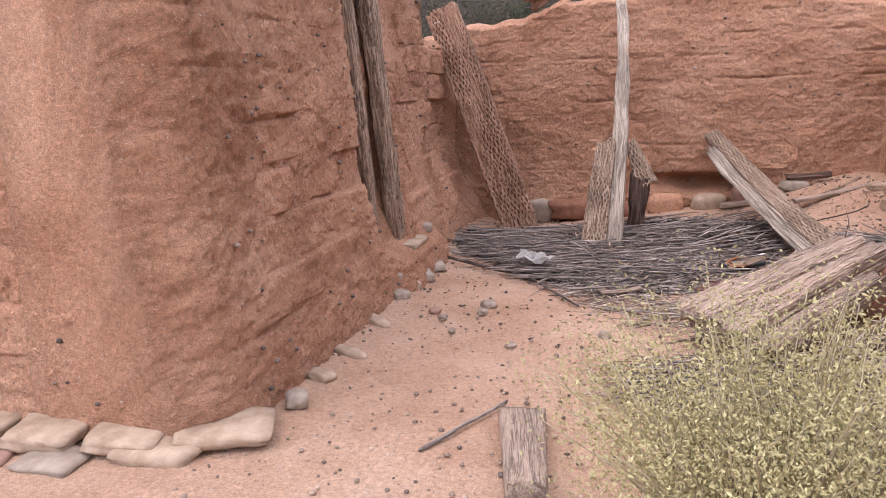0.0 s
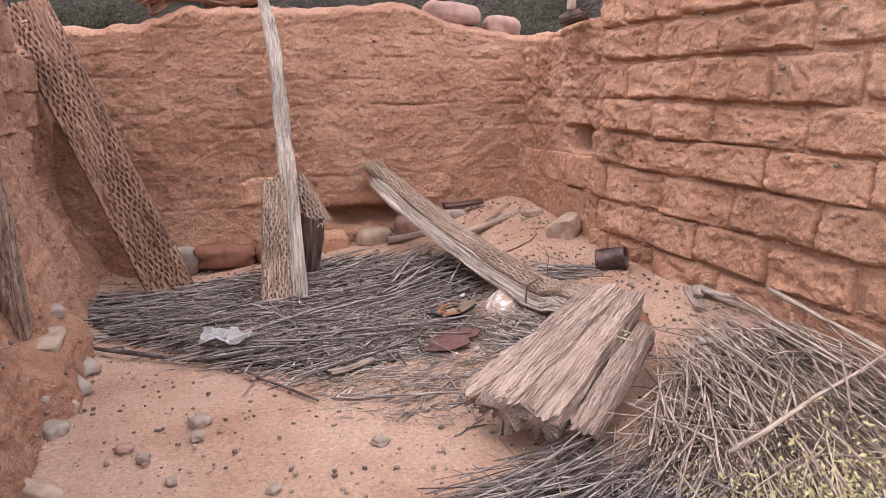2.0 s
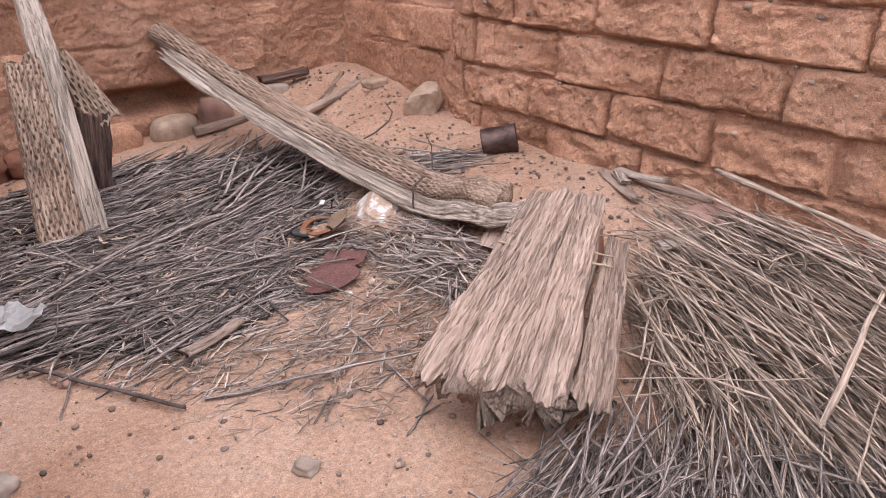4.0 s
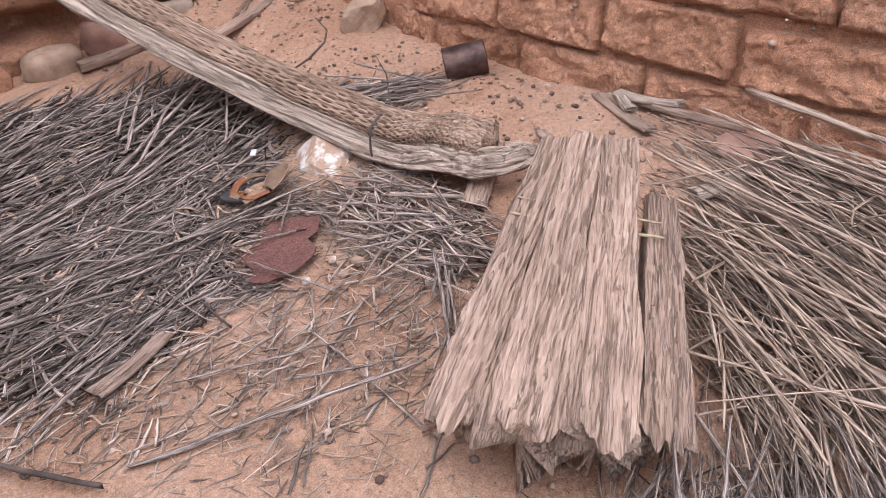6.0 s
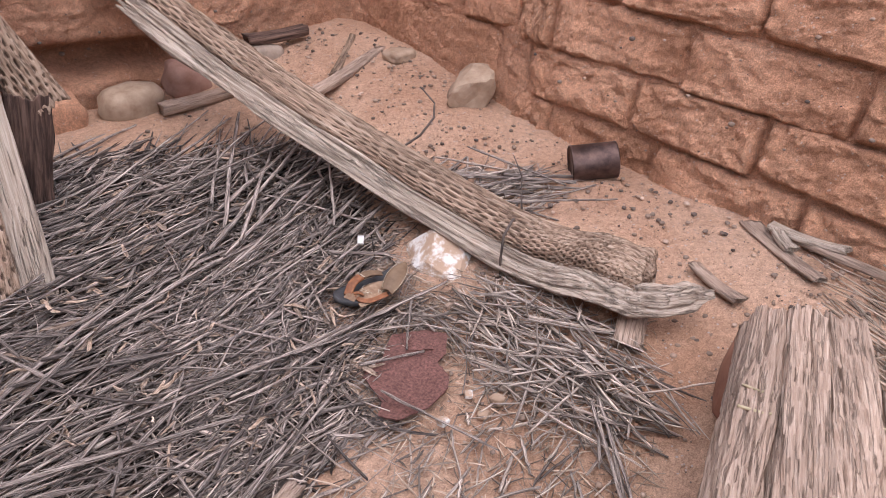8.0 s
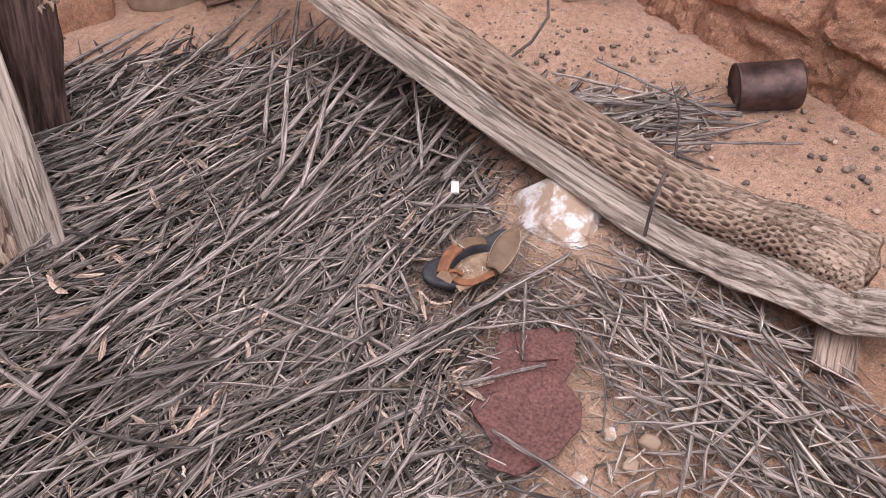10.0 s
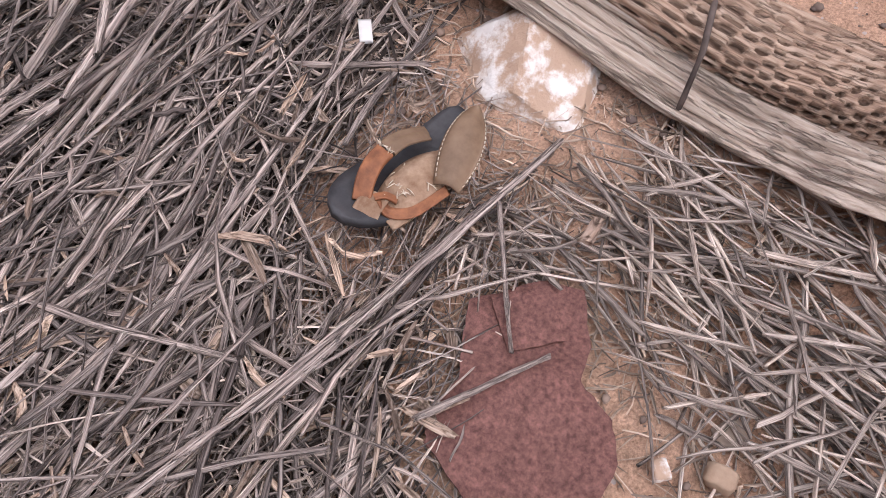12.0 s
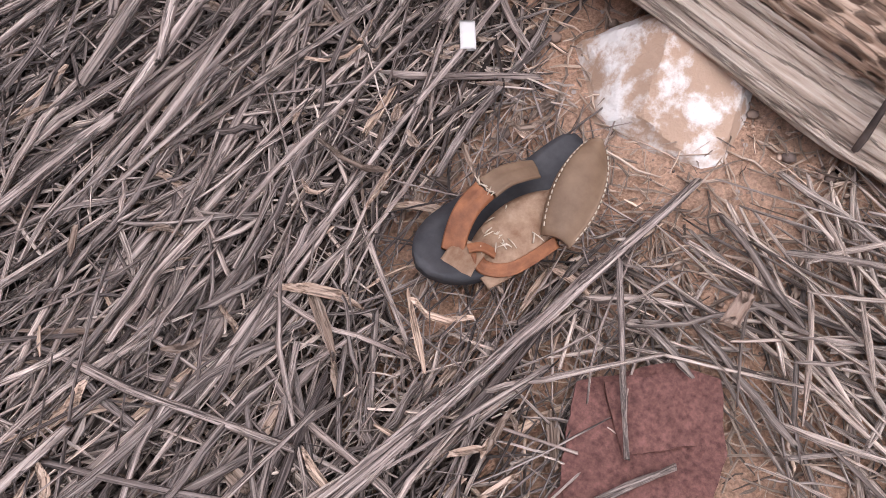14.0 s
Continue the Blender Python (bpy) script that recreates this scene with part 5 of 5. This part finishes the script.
# ---- plants ----
def bush_thing(name, centre, radius, height, seed, stems, leaves, leaf_size, leaf_mat, stem_mat, label, category="bush"):
    r = random.Random(seed)
    ob = empty(name, pose(*centre), label, category)
    vs, fs, lv, lf = [], [], [], []
    for s in range(stems):
        a, lean = r.uniform(0, 6.283), r.random() ** 0.6
        L = height * r.uniform(0.55, 1.05)
        tip = Vector((math.cos(a) * radius * lean, math.sin(a) * radius * lean, L * (1 - 0.35 * lean * lean)))
        root = Vector((math.cos(a) * 0.10 * radius * r.random(), math.sin(a) * 0.10 * radius * r.random(), -0.02))
        pts = []
        for i in range(6):
            f = i / 5
            p = root.lerp(tip, f) + Vector((0, 0, 0.10 * height * math.sin(f * 3.14) * lean)) + Vector((r.uniform(-1, 1), r.uniform(-1, 1), 0)) * 0.02 * f
            pts.append(p)
        tube(vs, fs, pts, [0.0034 * (1 - 0.75 * i / 5) * height / 0.6 for i in range(6)], 4)
        for _ in range(leaves):
            f = r.uniform(0.3, 1.0)
            i = min(4, int(f * 5))
            p = pts[i].lerp(pts[i + 1], f * 5 - i) + Vector((r.gauss(0, 1), r.gauss(0, 1), r.gauss(0, 1))) * 0.036 * height / 0.6
            d = Vector((r.gauss(0, 1), r.gauss(0, 1), r.gauss(0.8, 0.8))).normalized()
            w = d.cross(Vector((r.gauss(0, 1), r.gauss(0, 1), 0.3))).normalized()
            u = d.cross(w)
            sz = leaf_size * r.uniform(0.6, 1.3)
            b = len(lv)
            lv += [p, p + d * sz * 0.5 + w * sz * 0.22 + u * sz * 0.08, p + d * sz, p + d * sz * 0.5 - w * sz * 0.22 + u * sz * 0.08]
            lf += [(b, b + 1, b + 2), (b, b + 2, b + 3)]
    part("branchwork", mesh_of("branchwork", vs, fs, stem_mat), ob)
    part("foliage", mesh_of("foliage", lv, lf, leaf_mat, False), ob)
    return ob


bush_thing("desert_shrub", (0.25, 1.60, 0.0), 0.56, 0.80, 3, 180, 330, 0.0115, M_leaf, M_stem, "dry yellow-green desert shrub with fine foliage", "shrub")
dry = random.Random(77)
for i in range(16):
    x, y = -3.2 + i * 0.5 + dry.uniform(-0.2, 0.2), 8.6 + dry.uniform(-0.7, 2.2)
    bush_thing("hillside_bush", (x, y, ground_z(x, y)), 0.75, 0.8, 300 + i, 60, 26 if i % 3 else 60, 0.030, M_leaf_dark, M_twig_dark, "dark bare twiggy bush on the slope behind", "bush")
vs, fs = [], []
for _ in range(4200):
    x, y = dry.uniform(-5, 5.5), dry.uniform(7.1, 15)
    a, L = dry.uniform(0, 6.28), dry.uniform(0.2, 0.9)
    z = ground_z(x, y) + 0.04
    d = Vector((math.cos(a), math.sin(a), dry.uniform(-0.1, 0.5)))
    p = Vector((x, y, z))
    tube(vs, fs, [p, p + d * L * 0.5 + Vector((0, 0, 0.03)), p + d * L], [0.007, 0.005, 0.002], 4)
tagged(new("dead_brush", mesh_of("dead_brush", vs, fs, M_twig_dark)), "tangle of dark dead branches covering the slope", "brush", kind="stuff")


# ---- adobe bricks ----
def brick_mesh(seed, depth, nx=60, nz=26, wear=1.0):
    """A worn block one unit wide and high, its face bulging towards -y."""
    vs, fs = [], []
    cut = (math.sin(seed * 7.1), math.cos(seed * 5.3))
    for j in range(nz + 1):
        for i in range(nx + 1):
            u, v = 2 * i / nx - 1, 2 * j / nz - 1
            u, v = math.copysign(abs(u) ** 0.75, u), math.copysign(abs(v) ** 0.75, v)
            e = max(abs(u) ** 30, abs(v) ** 16)
            chip = max(0.0, u * math.copysign(1, cut[0]) * 0.5 + v * math.copysign(1, cut[1]) * 0.5 - 0.72) * 0.10
            cu = 0.5 * u + wear * (0.012 * n3(seed, v * 2.2, u * 2) + 0.006 * n3(seed, v * 7, u * 3))
            cv = 0.5 * v + wear * (0.030 * n3(u * 2.5, seed, v) + 0.018 * n3(u * 8, seed + 4, v))
            y = depth * (1 - e) - chip + wear * (0.016 * n3(u * 1.6 + seed * 5, v * 1.2, 3) + 0.010 * n3(u * 5 + seed, v * 2.5, 8) + 0.006 * n3(u * 14 + seed, v * 6, 2)) * (1 - 0.7 * e)
            y += wear * (0.006 * abs(n3(u * 3.6 + seed, v * 1.8, 9)) + 0.007 * abs(n3(u * 10 + seed, v * 4, 5)) + 0.007 * abs(n3(u * 22, v * 9 + seed, 1)) - 0.006) * (1 - 0.5 * e)
            vs.append((cu, -y, cv))
    w = nx + 1
    for j in range(nz):
        for i in range(nx):
            a = j * w + i
            fs.append((a, a + 1, a + w + 1, a + w))
    rim = [i for i in range(w)] + [j * w + nx for j in range(1, nz + 1)] + [nz * w + i for i in reversed(range(nx))] + [j * w for j in reversed(range(1, nz))]
    b = len(vs)
    for i in rim:
        vs.append((vs[i][0], 0.06, vs[i][2]))
    n = len(rim)
    for k in range(n):
        fs.append((rim[(k + 1) % n], rim[k], b + k, b + (k + 1) % n))
    return mesh_of("brick", vs, fs, M_adobe)


CRUMBLED = [brick_mesh(i * 2.3 + 40, 0.040, wear=1.7) for i in range(10)]
SHAPES = [brick_mesh(i * 1.7 + 1, 0.040, wear=1.5) for i in range(18)]
FLAT = [brick_mesh(i * 1.3 + 2, 0.016, wear=0.8) for i in range(14)]


def lay(wall, place, beds, joints, u0, u1, shapes, seed, gap=0.012, top=None, skip=None, lean=-4.5, crumbled=None):
    """Bricks of one wall, course by course: place(u, z) gives the pose of a brick's face."""
    r = random.Random(seed)
    for c, (z0, z1) in enumerate(zip(beds, beds[1:])):
        js = sorted(joints.get(c, []))
        if not js:
            js = [u0 + (0.31 if c % 2 else 0.05) + r.uniform(-0.05, 0.05)]
        while js[0] > u0:
            js.insert(0, js[0] - r.uniform(0.50, 0.62))
        while js[-1] < u1:
            js.append(js[-1] + r.uniform(0.50, 0.62))
        for a, b in zip(js, js[1:]):
            a, b = max(a, u0), min(b, u1)
            mid, zc = (a + b) / 2, (z0 + z1) / 2
            if b - a < 0.10 or (top and z1 > top(mid) - 0.03) or (skip and skip(mid, zc)):
                continue
            ob = new("brick", (crumbled if crumbled and (mid > 4.95 + 0.4 * n3(zc * 3, 1, 2) or zc > 1.9) else shapes)[r.randrange(10)])
            ob.parent = wall
            ob.matrix_world = place(mid, zc) @ pose(0, r.uniform(-0.012, 0.010), r.uniform(-0.010, 0.010), lean + r.uniform(-2, 2), r.uniform(-0.7, 0.7), r.uniform(-1, 1)) @ Matrix.Diagonal((b - a - gap * r.uniform(0.3, 1.3), 1, z1 - z0 - gap * r.uniform(0.2, 1.1), 1))


lay(wall_right, lambda u, z: pose(1.795, u, z, 0, 0, -90), RIGHT_BEDS,
    {1: [3.695, 4.23], 2: [3.415, 3.966, 4.584], 3: [3.76, 4.34], 4: [3.52, 4.175], 5: [3.774, 4.358, 4.995], 6: [3.56, 4.168], 7: [3.9]}, 1.2, 5.36, SHAPES, 1, 0.018, crumbled=CRUMBLED)
lay(wall_corner, lambda u, z: pose(1.772, u, z, 0, 0, -90), [0.40, 0.64, 0.88], {}, 5.38, 6.45, FLAT, 2, 0.02, None, None, 0.0)
lay(wall_back, lambda u, z: pose(u, 6.582, z), BACK_BEDS[:7], {0: [1.18, 0.60], 1: [0.35, 0.82, 1.4], 2: [-0.59, 0.0, 0.82], 3: [-0.3, 0.4]}, -1.5, 1.72, FLAT, 3, 0.012, lambda u: lerp_list(BACK_TOP, u) - 0.1, lambda u, z: (z < 0.5 and u < 0.9) or n3(u * 5, z * 9, 3) < 0.0 or z > 0.95, 0.0)
FLAT_CORE = []
for me in FLAT[:10]:
    c = me.copy()
    c.materials[0] = M_adobe_core
    FLAT_CORE.append(c)
lay(wall_left, lambda u, z: pose(-1.42 - left_face(u, z) - 0.010, u, z, 0, 0, 90), LEFT_BEDS, {}, 2.45, 6.3, FLAT_CORE, 7, 0.010, left_top,
    lambda u, z: n3(u * 4, z * 7, 6) < -0.12 or abs(u - 4.31 + 0.17 * (z - 0.25)) < 0.62, -3.0)
lay(wall_front, lambda u, z: pose(u, 2.06 + front_face(u, z) + 0.010, z), LEFT_BEDS, {}, -2.38, -1.92, FLAT_CORE, 8, 0.010, None, lambda u, z: n3(u * 4, z * 7, 9) < -0.12, -3.0)

# ---- the plan's units to metres ----
for ob in list(scene.objects):
    if ob.parent is None and ob.type in ("MESH", "EMPTY"):
        ob.matrix_basis = Matrix.Scale(SIZE, 4) @ ob.matrix_basis
